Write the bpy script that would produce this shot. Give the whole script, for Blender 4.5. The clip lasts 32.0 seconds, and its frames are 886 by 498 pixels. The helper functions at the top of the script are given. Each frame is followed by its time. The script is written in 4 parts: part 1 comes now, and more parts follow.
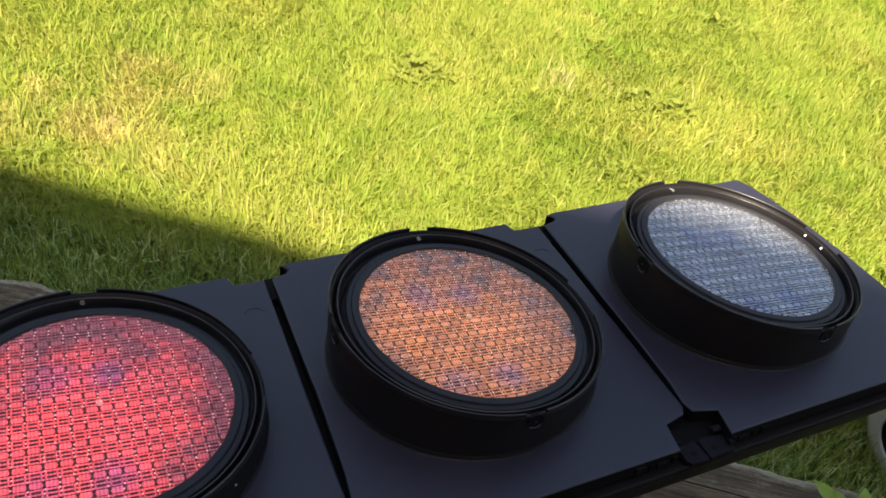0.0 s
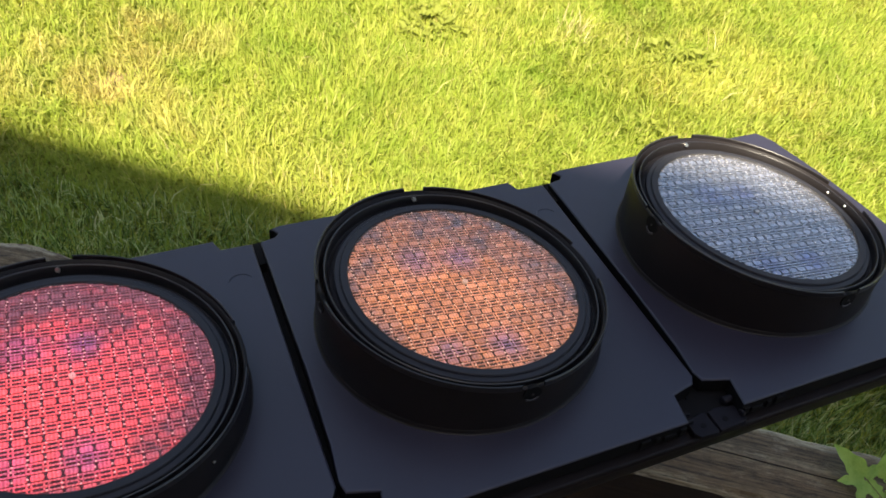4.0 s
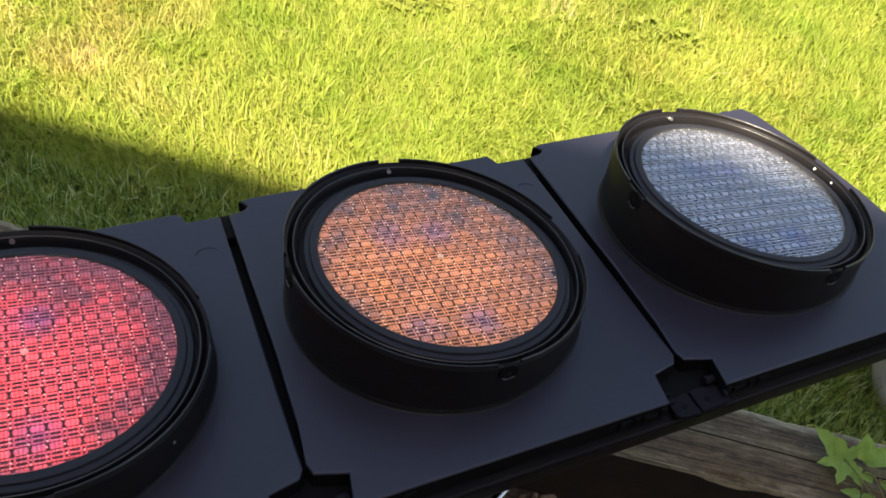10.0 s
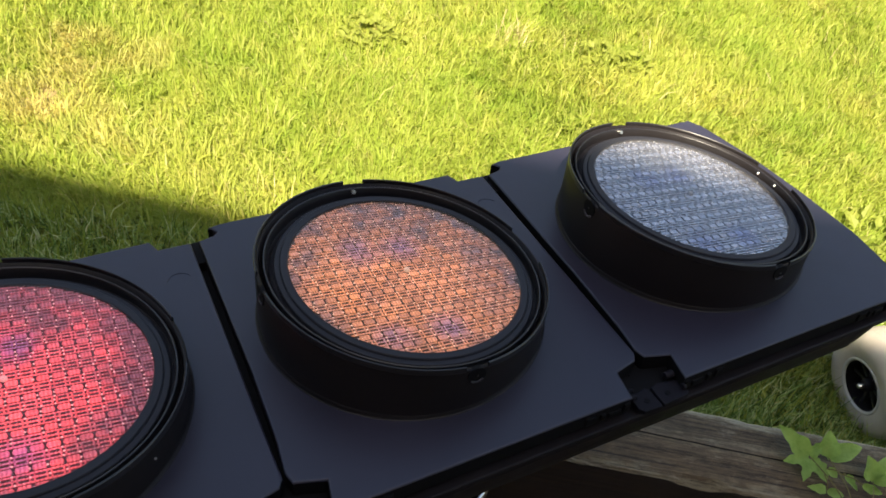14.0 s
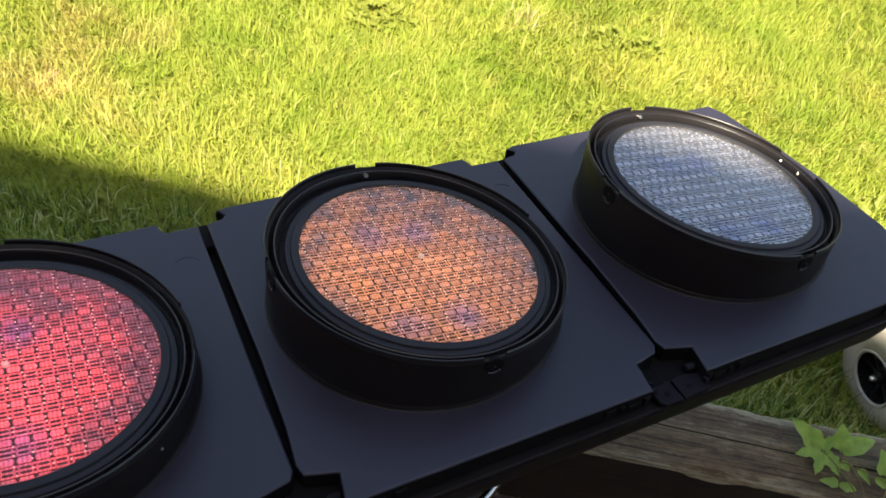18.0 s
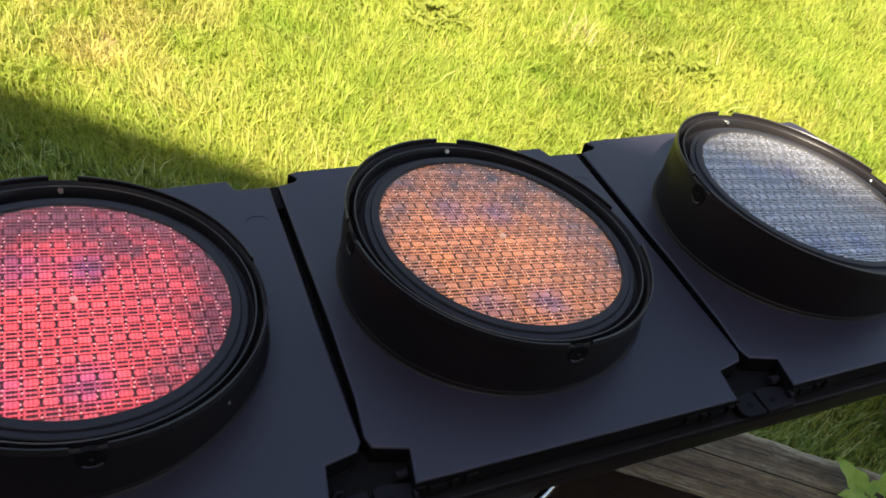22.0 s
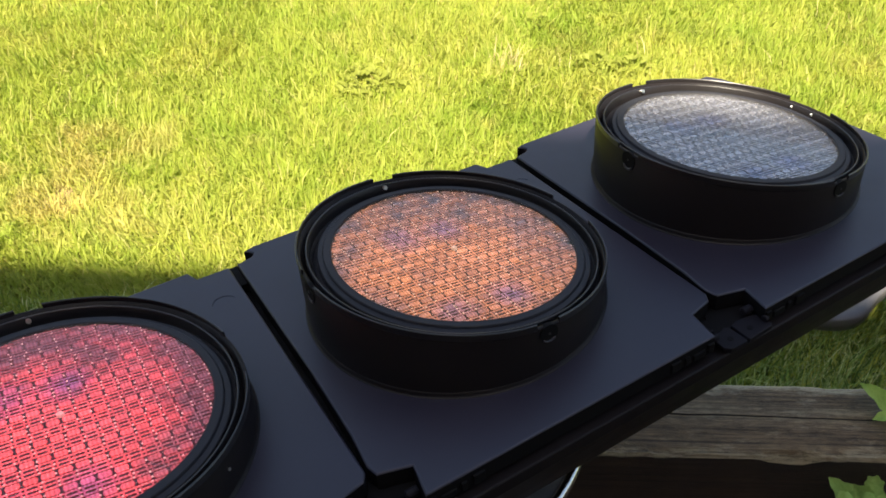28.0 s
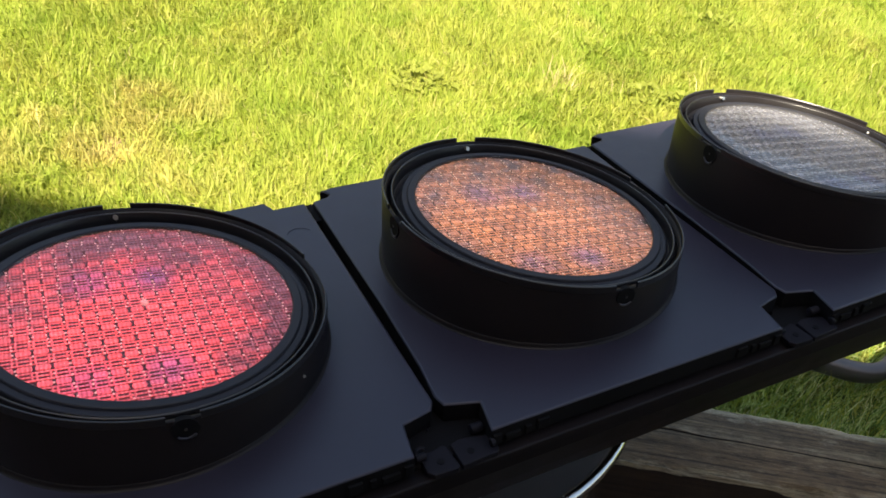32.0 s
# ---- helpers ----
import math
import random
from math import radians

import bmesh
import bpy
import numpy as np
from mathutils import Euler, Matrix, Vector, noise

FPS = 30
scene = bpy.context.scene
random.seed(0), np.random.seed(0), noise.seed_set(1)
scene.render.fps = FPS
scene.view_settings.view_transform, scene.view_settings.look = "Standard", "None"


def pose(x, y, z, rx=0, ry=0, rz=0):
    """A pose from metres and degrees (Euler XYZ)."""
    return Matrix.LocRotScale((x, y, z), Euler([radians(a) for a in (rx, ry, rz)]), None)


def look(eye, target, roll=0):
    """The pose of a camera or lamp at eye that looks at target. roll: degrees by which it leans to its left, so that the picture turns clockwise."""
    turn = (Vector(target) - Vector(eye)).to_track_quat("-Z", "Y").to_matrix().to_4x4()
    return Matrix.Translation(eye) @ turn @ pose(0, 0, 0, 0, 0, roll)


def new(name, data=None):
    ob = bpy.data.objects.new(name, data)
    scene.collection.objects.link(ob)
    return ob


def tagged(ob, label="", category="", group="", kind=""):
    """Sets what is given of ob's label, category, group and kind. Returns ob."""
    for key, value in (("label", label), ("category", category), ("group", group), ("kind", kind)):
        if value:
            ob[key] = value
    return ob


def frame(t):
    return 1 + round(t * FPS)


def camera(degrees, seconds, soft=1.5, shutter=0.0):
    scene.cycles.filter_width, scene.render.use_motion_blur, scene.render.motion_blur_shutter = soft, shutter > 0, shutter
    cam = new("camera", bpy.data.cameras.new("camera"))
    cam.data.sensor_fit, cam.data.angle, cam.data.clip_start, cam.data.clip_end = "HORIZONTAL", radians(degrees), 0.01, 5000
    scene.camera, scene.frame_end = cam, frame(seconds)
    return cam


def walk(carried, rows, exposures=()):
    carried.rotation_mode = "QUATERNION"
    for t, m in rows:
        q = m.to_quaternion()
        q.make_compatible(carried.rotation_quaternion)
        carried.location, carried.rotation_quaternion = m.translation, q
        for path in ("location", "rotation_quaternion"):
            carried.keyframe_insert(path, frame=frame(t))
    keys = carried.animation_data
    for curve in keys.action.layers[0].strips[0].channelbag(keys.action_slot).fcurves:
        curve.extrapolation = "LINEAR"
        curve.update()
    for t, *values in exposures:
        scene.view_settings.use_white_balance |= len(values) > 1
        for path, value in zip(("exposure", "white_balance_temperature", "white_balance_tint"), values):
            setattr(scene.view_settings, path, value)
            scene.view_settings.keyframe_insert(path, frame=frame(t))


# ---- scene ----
cam = camera(57.61, 32.0, soft=1.7)
ROWS = [
    (0, -0.2616, -0.3651, 1.2841, 43.33, -8.54, -22.25),
    (0.5, -0.2617, -0.372, 1.2889, 44.05, -8.63, -22.03),
    (1, -0.2632, -0.3725, 1.2875, 45.25, -9.42, -22.98),
    (1.5, -0.2542, -0.3666, 1.2814, 43.96, -8.81, -23.19),
    (2, -0.2485, -0.3647, 1.2741, 42.48, -8.74, -22.63),
    (2.5, -0.2365, -0.3623, 1.2726, 41.58, -8.27, -22.77),
    (3, -0.2241, -0.3573, 1.2677, 40.95, -7.67, -22.25),
    (3.5, -0.2263, -0.3503, 1.2633, 40.58, -7.33, -21.97),
    (5.5, -0.214, -0.3441, 1.2556, 38.84, -6.77, -20.06),
    (6, -0.2106, -0.3474, 1.2546, 38.64, -6.72, -20.2),
    (6.5, -0.2125, -0.3516, 1.2554, 38.72, -6.72, -20.48),
    (7, -0.2189, -0.3561, 1.2561, 38.74, -6.97, -20.74),
    (7.5, -0.2232, -0.3541, 1.2509, 39, -7.86, -21.77),
    (8, -0.2242, -0.3551, 1.2476, 39.1, -8.75, -22.51),
    (8.5, -0.2282, -0.3563, 1.2441, 39.67, -8.69, -22.38),
    (9, -0.2255, -0.3496, 1.2398, 39.12, -8.6, -22.16),
    (9.5, -0.2192, -0.3428, 1.2382, 38.97, -8.63, -22.1),
    (10, -0.2117, -0.3402, 1.2382, 38.95, -8.22, -21.94),
    (10.5, -0.2109, -0.3423, 1.2402, 38.98, -7.95, -21.71),
    (11, -0.2156, -0.352, 1.2474, 39.49, -7.68, -21.92),
    (11.5, -0.2186, -0.3534, 1.2504, 40.76, -8, -23.61),
    (12, -0.2112, -0.3518, 1.2468, 40.67, -8.08, -24.68),
    (12.5, -0.2139, -0.3613, 1.2475, 40.94, -7.83, -25.13),
    (13, -0.2177, -0.3683, 1.2491, 41.4, -8.02, -25.51),
    (13.5, -0.2186, -0.3713, 1.25, 41.81, -8.04, -25.41),
    (14, -0.2224, -0.3668, 1.2483, 41.74, -8.19, -25.55),
    (14.5, -0.2244, -0.3666, 1.2448, 41.56, -8.43, -25.52),
    (16.5, -0.2246, -0.3534, 1.2374, 40.97, -8.7, -25.08),
    (17, -0.2213, -0.3528, 1.2391, 40.92, -8.72, -25.1),
    (17.5, -0.2217, -0.3531, 1.2371, 40.78, -8.49, -25.07),
    (18, -0.224, -0.3509, 1.2316, 40.66, -8.47, -24.96),
    (18.5, -0.233, -0.3496, 1.2283, 41.98, -9.97, -24.63),
    (19, -0.2393, -0.3455, 1.2194, 41.72, -10.61, -24.35),
    (19.5, -0.2623, -0.3489, 1.1999, 41.86, -11.35, -21.9),
    (20, -0.2692, -0.352, 1.1957, 41.88, -11.77, -20.64),
    (20.5, -0.2726, -0.3517, 1.1909, 41.77, -12.28, -19.99),
    (21, -0.2674, -0.3499, 1.1879, 41.57, -12.28, -19.76),
    (21.5, -0.2654, -0.3486, 1.1872, 41.33, -11.8, -19.7),
    (22, -0.2653, -0.3392, 1.1833, 41.04, -11.21, -20),
    (22.5, -0.2732, -0.3332, 1.1746, 43.11, -9.88, -23.35),
    (23, -0.2753, -0.34, 1.175, 43.66, -10.21, -23.96),
    (23.5, -0.2655, -0.3426, 1.1717, 42.99, -9.88, -23.76),
    (24, -0.2907, -0.3664, 1.1625, 43.74, -9.34, -20.83),
    (24.5, -0.3809, -0.421, 1.1053, 49.71, -9.99, -18.49),
    (25, -0.4029, -0.4369, 1.076, 51.79, -10.2, -19.76),
    (25.5, -0.3689, -0.422, 1.1001, 51.63, -8.2, -24.15),
    (26, -0.2847, -0.3866, 1.1645, 48.14, -1.31, -26.79),
    (26.5, -0.2457, -0.388, 1.1886, 47.61, 0.63, -29.83),
    (28.5, -0.253, -0.3866, 1.1775, 46.42, -0.95, -31.89),
    (29, -0.2579, -0.3836, 1.1751, 46.55, -1.65, -32.18),
    (29.5, -0.2621, -0.3874, 1.1716, 46.6, -1.72, -32.27),
    (30, -0.2688, -0.3894, 1.1681, 46.5, -1.84, -32.04),
    (30.5, -0.2992, -0.4103, 1.1671, 47.69, -2.93, -29.5),
    (31, -0.3133, -0.4092, 1.1508, 48.47, -5.58, -26.98),
    (31.5, -0.3169, -0.4033, 1.1459, 48.22, -6, -26),
    (32, -0.3177, -0.4017, 1.1445, 47.94, -5.77, -25.52),
]
walk(cam, [(t, pose(*r)) for t, *r in ROWS], exposures=((0.0, 1.92, 7200, 8.0), (2.0, 1.97, 7200, 8.0), (4.0, 2.06, 7200, 8.0), (32.0, 2.08, 7200, 8.0)))

# ---- light ----
SUN_EL, WALL_DIR, WALL_N = 58.4, Vector((0.8119, -0.5838, 0.0)), Vector((0.5838, 0.8119, 0.0))
to_sun = (-WALL_N * math.cos(radians(SUN_EL)) + Vector((0, 0, math.sin(radians(SUN_EL))))).normalized()
world = bpy.data.worlds.new("sky")
scene.world = world
world.use_nodes = True
wn = world.node_tree
sky = wn.nodes.new("ShaderNodeTexSky")
sky.sky_type, sky.sun_disc = "NISHITA", False
sky.dust_density, sky.ozone_density = 2.0, 0.8
sky.sun_elevation = radians(SUN_EL)
sky.sun_rotation = math.atan2(to_sun.x, to_sun.y)
wn.nodes["Background"].inputs["Strength"].default_value = 0.075
wn.links.new(sky.outputs[0], wn.nodes["Background"].inputs["Color"])
sun = new("sun", bpy.data.lights.new("sun", "SUN"))
sun.data.energy, sun.data.angle, sun.data.color = 5.0, radians(0.53), (1.0, 0.93, 0.80)
sun.matrix_world = look(to_sun * 20, (0, 0, 0))


# ---- materials ----
def material(name, base, rough=0.5, metal=0.0):
    m = bpy.data.materials.new(name)
    m.use_nodes = True
    b = m.node_tree.nodes["Principled BSDF"]
    b.inputs["Base Color"].default_value = (*base, 1)
    b.inputs["Roughness"].default_value, b.inputs["Metallic"].default_value = rough, metal
    return m, m.node_tree, b


def node(nt, kind, **values):
    n = nt.nodes.new("ShaderNode" + kind)
    for key, value in values.items():
        n.inputs[key.replace("_", " ")].default_value = value
    return n


def ramp(nt, source, stops):
    n = nt.nodes.new("ShaderNodeValToRGB")
    while len(n.color_ramp.elements) < len(stops):
        n.color_ramp.elements.new(0.5)
    for e, (at, colour) in zip(n.color_ramp.elements, stops):
        e.position, e.color = at, (*colour, 1)
    nt.links.new(source, n.inputs[0])
    return n.outputs[0]


def coords(nt, kind="Object", scale=None):
    c = nt.nodes.new("ShaderNodeTexCoord").outputs[kind]
    if scale:
        m = nt.nodes.new("ShaderNodeMapping")
        m.inputs["Scale"].default_value = scale
        nt.links.new(c, m.inputs[0])
        c = m.outputs[0]
    return c


def noise_of(nt, vector, scale, detail=4.0, rough=0.6):
    n = node(nt, "TexNoise", Scale=scale, Detail=detail, Roughness=rough)
    nt.links.new(vector, n.inputs["Vector"])
    return n.outputs[0]


def bumped(nt, b, height, strength, distance):
    n = node(nt, "Bump", Strength=strength, Distance=distance)
    nt.links.new(height, n.inputs["Height"])
    nt.links.new(n.outputs[0], b.inputs["Normal"])
    return n


def blend(nt, fac, a, c, mode="MIX"):
    n = nt.nodes.new("ShaderNodeMix")
    n.data_type, n.blend_type = "RGBA", mode
    for value, slot in ((fac, n.inputs[0]), (a, n.inputs[6]), (c, n.inputs[7])):
        if hasattr(value, "default_value"):
            nt.links.new(value, slot)
        else:
            slot.default_value = value if isinstance(value, float) else (*value, 1)
    return n.outputs[2]


def plastic(name, dark, light, rough, grain=900.0, shine=0.5):
    m, nt, b = material(name, dark, rough)
    c = coords(nt)
    nt.links.new(ramp(nt, noise_of(nt, c, 9.0, 6), [(0.3, dark), (0.75, light)]), b.inputs["Base Color"])
    r = node(nt, "MapRange", To_Min=rough - 0.08, To_Max=rough + 0.1)
    nt.links.new(noise_of(nt, c, 35.0, 5), r.inputs[0])
    nt.links.new(r.outputs[0], b.inputs["Roughness"])
    b.inputs["Specular IOR Level"].default_value = shine
    bumped(nt, b, noise_of(nt, c, grain, 2), 0.12, 0.0004)
    return m


def wood(name, stops, along=(5.0, 110.0, 110.0)):
    m, nt, b = material(name, stops[0][1], 0.85)
    fibre = noise_of(nt, coords(nt, "Object", along), 1.0, 8, 0.7)
    blotch = noise_of(nt, coords(nt), 7.0, 5)
    col = ramp(nt, fibre, stops)
    col = blend(nt, 0.75, col, ramp(nt, blotch, [(0.38, (0.30, 0.27, 0.22)), (0.62, (1.0, 0.97, 0.9))]), "MULTIPLY")
    streak = noise_of(nt, coords(nt, "Object", (1.6, 210.0, 210.0)), 1.0, 6, 0.75)
    col = blend(nt, 0.85, col, ramp(nt, streak, [(0.36, (0.18, 0.15, 0.12)), (0.46, (1, 1, 1)), (0.66, (1, 1, 1)), (0.74, (1.25, 1.22, 1.15))]), "MULTIPLY")
    nt.links.new(col, b.inputs["Base Color"])
    bumped(nt, b, blend(nt, 0.5, fibre, streak), 0.9, 0.006)
    return m


DRY = Vector((-0.236, 1.272, 0.0))       # a worn yellow patch in the lawn


def foliage(name, stops, through_light=0.35, patch=2.2, dry=None):
    m, nt, b = material(name, stops[0][1], 0.5)
    geo = nt.nodes.new("ShaderNodeNewGeometry")
    col = ramp(nt, geo.outputs["Random Per Island"], stops)
    if dry:
        c = coords(nt)
        fac = ramp(nt, noise_of(nt, c, patch, 5, 0.65), [(0.44, (0, 0, 0)), (0.62, (1, 1, 1))])
        col = blend(nt, fac, col, dry, "MULTIPLY")
        lush = ramp(nt, noise_of(nt, c, 4.4, 5, 0.65), [(0.50, (1, 1, 1)), (0.68, (0.82, 0.94, 0.78))])
        col = blend(nt, 1.0, col, lush, "MULTIPLY")
        fac2 = ramp(nt, noise_of(nt, c, 11.0, 3, 0.6), [(0.35, (0.85, 0.90, 0.80)), (0.65, (1.05, 1.02, 0.98))])
        col = blend(nt, 1.0, col, fac2, "MULTIPLY")
        clump = ramp(nt, noise_of(nt, c, 38.0, 3, 0.6), [(0.32, (0.86, 0.92, 0.82)), (0.55, (1, 1, 1)), (0.75, (1.05, 1.02, 1.04))])
        col = blend(nt, 1.0, col, clump, "MULTIPLY")
        bare = nt.nodes.new("ShaderNodeVectorMath")
        bare.operation = "DISTANCE"
        bare.inputs[1].default_value = (DRY.x, DRY.y, 0.02)
        nt.links.new(c, bare.inputs[0])
        close = node(nt, "MapRange", From_Min=0.40, From_Max=0.05, To_Min=0.0, To_Max=0.21)
        nt.links.new(bare.outputs["Value"], close.inputs[0])
        worn = nt.nodes.new("ShaderNodeMath")
        nt.links.new(noise_of(nt, c, 4.6, 6, 0.72), worn.inputs[0])
        nt.links.new(close.outputs[0], worn.inputs[1])
        straw = ramp(nt, worn.outputs[0], [(0.58, (0, 0, 0)), (0.80, (0.8, 0.8, 0.8))])
        col = blend(nt, straw, col, (0.58, 0.46, 0.17))
    nt.links.new(col, b.inputs["Base Color"])
    b.inputs["Roughness"].default_value = 0.55
    b.inputs["Specular IOR Level"].default_value = 0.2
    t = nt.nodes.new("ShaderNodeBsdfTranslucent")
    nt.links.new(col, t.inputs["Color"])
    mix = nt.nodes.new("ShaderNodeMixShader")
    mix.inputs[0].default_value = through_light
    nt.links.new(b.outputs[0], mix.inputs[1])
    nt.links.new(t.outputs[0], mix.inputs[2])
    nt.links.new(mix.outputs[0], nt.nodes["Material Output"].inputs["Surface"])
    return m


def metal(name, base, rough):
    m, nt, b = material(name, base, rough, 1.0)
    r = node(nt, "MapRange", To_Min=rough - 0.08, To_Max=rough + 0.2)
    nt.links.new(noise_of(nt, coords(nt), 14.0, 6), r.inputs[0])
    nt.links.new(r.outputs[0], b.inputs["Roughness"])
    return m


PLATE = plastic("matt_black_polycarbonate", (0.0146, 0.0130, 0.0230), (0.0206, 0.0184, 0.0312), 0.40, shine=0.55)
BLACK = plastic("black_plastic", (0.0088, 0.0072, 0.0077), (0.0126, 0.0104, 0.0110), 0.44, shine=0.13)
# shinier than BLACK, set to bring out highlight lines on the rims
LIP = plastic("glossier_black_lip", (0.0085, 0.0072, 0.0078), (0.014, 0.0122, 0.013), 0.34, shine=0.55)
FOOT = plastic("collar_foot_black_plastic", (0.008, 0.0068, 0.0072), (0.014, 0.012, 0.0125), 0.45, shine=0.16)
# near-black: shade of seams and recesses put into colour; also the toy's base
VOID = plastic("deep_black_shade_plastic", (0.0040, 0.0038, 0.0043), (0.006, 0.0058, 0.0065), 0.7, shine=0.1)
BEZEL = plastic("dark_grey_rubber", (0.0160, 0.0160, 0.0195), (0.0225, 0.0226, 0.0275), 0.5, shine=0.22)
HINGE = plastic("hinge_plastic", (0.007, 0.0065, 0.009), (0.011, 0.010, 0.014), 0.6, shine=0.12)
STEEL = metal("polished_steel", (0.60, 0.59, 0.56), 0.14)
DULL = metal("dull_steel", (0.52, 0.50, 0.48), 0.42)
DULL.node_tree.nodes["Principled BSDF"].inputs["Metallic"].default_value = 0.6
ZINC = metal("zinc_screw", (0.75, 0.73, 0.68), 0.3)
TIMBER, nt, b = material("weathered_sleeper_wood", (0.16, 0.12, 0.085), 0.86)
c = coords(nt)
fibre = noise_of(nt, coords(nt, "Object", (9.0, 190.0, 190.0)), 1.0, 9, 0.75)
band = noise_of(nt, coords(nt, "Object", (1.4, 34.0, 34.0)), 1.0, 5, 0.6)
col = ramp(nt, band, [(0.34, (0.062, 0.046, 0.027)), (0.47, (0.125, 0.096, 0.060)), (0.60, (0.180, 0.146, 0.098)), (0.72, (0.27, 0.23, 0.160))])
col = blend(nt, 0.85, col, ramp(nt, fibre, [(0.33, (0.30, 0.26, 0.23)), (0.48, (0.88, 0.86, 0.84)), (0.60, (1.08, 1.06, 1.04)), (0.74, (1.75, 1.72, 1.66))]), "MULTIPLY")
patch = noise_of(nt, coords(nt, "Object", (16.0, 42.0, 42.0)), 1.0, 6, 0.68)
col = blend(nt, ramp(nt, patch, [(0.55, (0, 0, 0)), (0.70, (0.55, 0.55, 0.55))]), col, (0.40, 0.37, 0.29))
mottle = noise_of(nt, coords(nt, "Object", (38.0, 95.0, 95.0)), 1.0, 8, 0.8)
col = blend(nt, 0.8, col, ramp(nt, mottle, [(0.36, (0.42, 0.40, 0.38)), (0.52, (1, 1, 1)), (0.66, (1.5, 1.46, 1.38))]), "MULTIPLY")
split = nt.nodes.new("ShaderNodeSeparateXYZ")
nt.links.new(c, split.inputs[0])
near = node(nt, "MapRange", From_Min=-0.045, From_Max=-0.085, To_Min=0.0, To_Max=0.75)
nt.links.new(split.outputs["Y"], near.inputs[0])
col = blend(nt, near.outputs[0], col, (0.80, 0.66, 0.52), "MULTIPLY")
rim = node(nt, "MapRange", From_Min=-0.030, From_Max=0.0, To_Min=-0.25, To_Max=0.22)
nt.links.new(split.outputs["Y"], rim.inputs[0])
worn = nt.nodes.new("ShaderNodeMath")
nt.links.new(rim.outputs[0], worn.inputs[0])
nt.links.new(noise_of(nt, coords(nt, "Object", (11.0, 60.0, 60.0)), 1.0, 6, 0.7), worn.inputs[1])
col = blend(nt, ramp(nt, worn.outputs[0], [(0.50, (0, 0, 0)), (0.68, (0.75, 0.75, 0.75))]), col, (0.42, 0.39, 0.30))
lip = node(nt, "MapRange", From_Min=-0.100, From_Max=-0.130, To_Min=-0.22, To_Max=0.20)
nt.links.new(split.outputs["Y"], lip.inputs[0])
frayed = nt.nodes.new("ShaderNodeMath")
nt.links.new(lip.outputs[0], frayed.inputs[0])
nt.links.new(noise_of(nt, coords(nt, "Object", (14.0, 75.0, 75.0)), 1.0, 7, 0.75), frayed.inputs[1])
col = blend(nt, ramp(nt, frayed.outputs[0], [(0.56, (0, 0, 0)), (0.70, (0.75, 0.75, 0.75))]), col, (0.32, 0.27, 0.18))
thread = noise_of(nt, coords(nt, "Object", (1.3, 260.0, 260.0)), 1.0, 7, 0.8)
col = blend(nt, 0.9, col, ramp(nt, thread, [(0.37, (0.14, 0.12, 0.10)), (0.49, (1, 1, 1)), (1.0, (1.1, 1.1, 1.1))]), "MULTIPLY")
col = blend(nt, 1.0, col, (0.90, 0.90, 0.84), "MULTIPLY")
nt.links.new(col, b.inputs["Base Color"])
bumped(nt, b, blend(nt, 0.5, blend(nt, 0.5, fibre, thread), mottle), 1.0, 0.006)
DARK_WOOD = wood("very_dark_brown_wood", [(0.3, (0.020, 0.011, 0.006)), (0.7, (0.048, 0.027, 0.015))])
GRASS = foliage("lawn_grass", [(0.0, (0.283, 0.350, 0.052)), (0.45, (0.328, 0.388, 0.066)), (0.88, (0.370, 0.412, 0.086)), (0.96, (0.435, 0.435, 0.116)), (1.0, (0.53, 0.50, 0.19))], 0.57, 1.7, (1.24, 1.08, 1.35))
WEED = foliage("weed_leaf", [(0.0, (0.13, 0.145, 0.026)), (0.35, (0.25, 0.28, 0.05)), (0.85, (0.42, 0.44, 0.105)), (1.0, (0.40, 0.30, 0.13))], 0.5)
LEAF = foliage("soft_green_leaf", [(0.0, (0.26, 0.44, 0.09)), (1.0, (0.44, 0.60, 0.18))], 0.45)
nt = LEAF.node_tree
blotch = ramp(nt, noise_of(nt, coords(nt), 75.0, 5, 0.7), [(0.30, (0.78, 0.84, 0.70)), (0.52, (1, 1, 1)), (0.72, (1.15, 1.10, 1.10))])
leaf_colour = nt.nodes["Principled BSDF"].inputs["Base Color"].links[0].from_socket
mottled = blend(nt, 1.0, leaf_colour, blotch, "MULTIPLY")
for n in list(nt.nodes):
    if n.type == "BSDF_PRINCIPLED":
        nt.links.new(mottled, n.inputs["Base Color"])
    if n.type == "BSDF_TRANSLUCENT":
        nt.links.new(mottled, n.inputs["Color"])
bumped(nt, nt.nodes["Principled BSDF"], noise_of(nt, coords(nt), 220.0, 5), 0.9, 0.004)
STALK = foliage("reddish_stem", [(0.0, (0.16, 0.13, 0.05)), (1.0, (0.24, 0.22, 0.07))], 0.1)
STRAW = foliage("dry_straw", [(0.0, (0.35, 0.28, 0.13)), (1.0, (0.5, 0.42, 0.22))], 0.2)
YELLOW = plastic("yellow_plastic", (0.72, 0.42, 0.02), (0.82, 0.5, 0.03), 0.4)
TYRE = plastic("pale_grey_rubber", (0.34, 0.29, 0.23), (0.52, 0.45, 0.35), 0.7, 200.0)
RIM_PAINT = plastic("pale_rim_paint", (0.36, 0.34, 0.29), (0.48, 0.45, 0.39), 0.35)
TUBE = plastic("satin_black_tube", (0.008, 0.008, 0.009), (0.016, 0.016, 0.018), 0.4, shine=0.3)
FRAME_PAINT = plastic("worn_grey_black_paint", (0.035, 0.034, 0.038), (0.075, 0.072, 0.076), 0.4, 300.0)

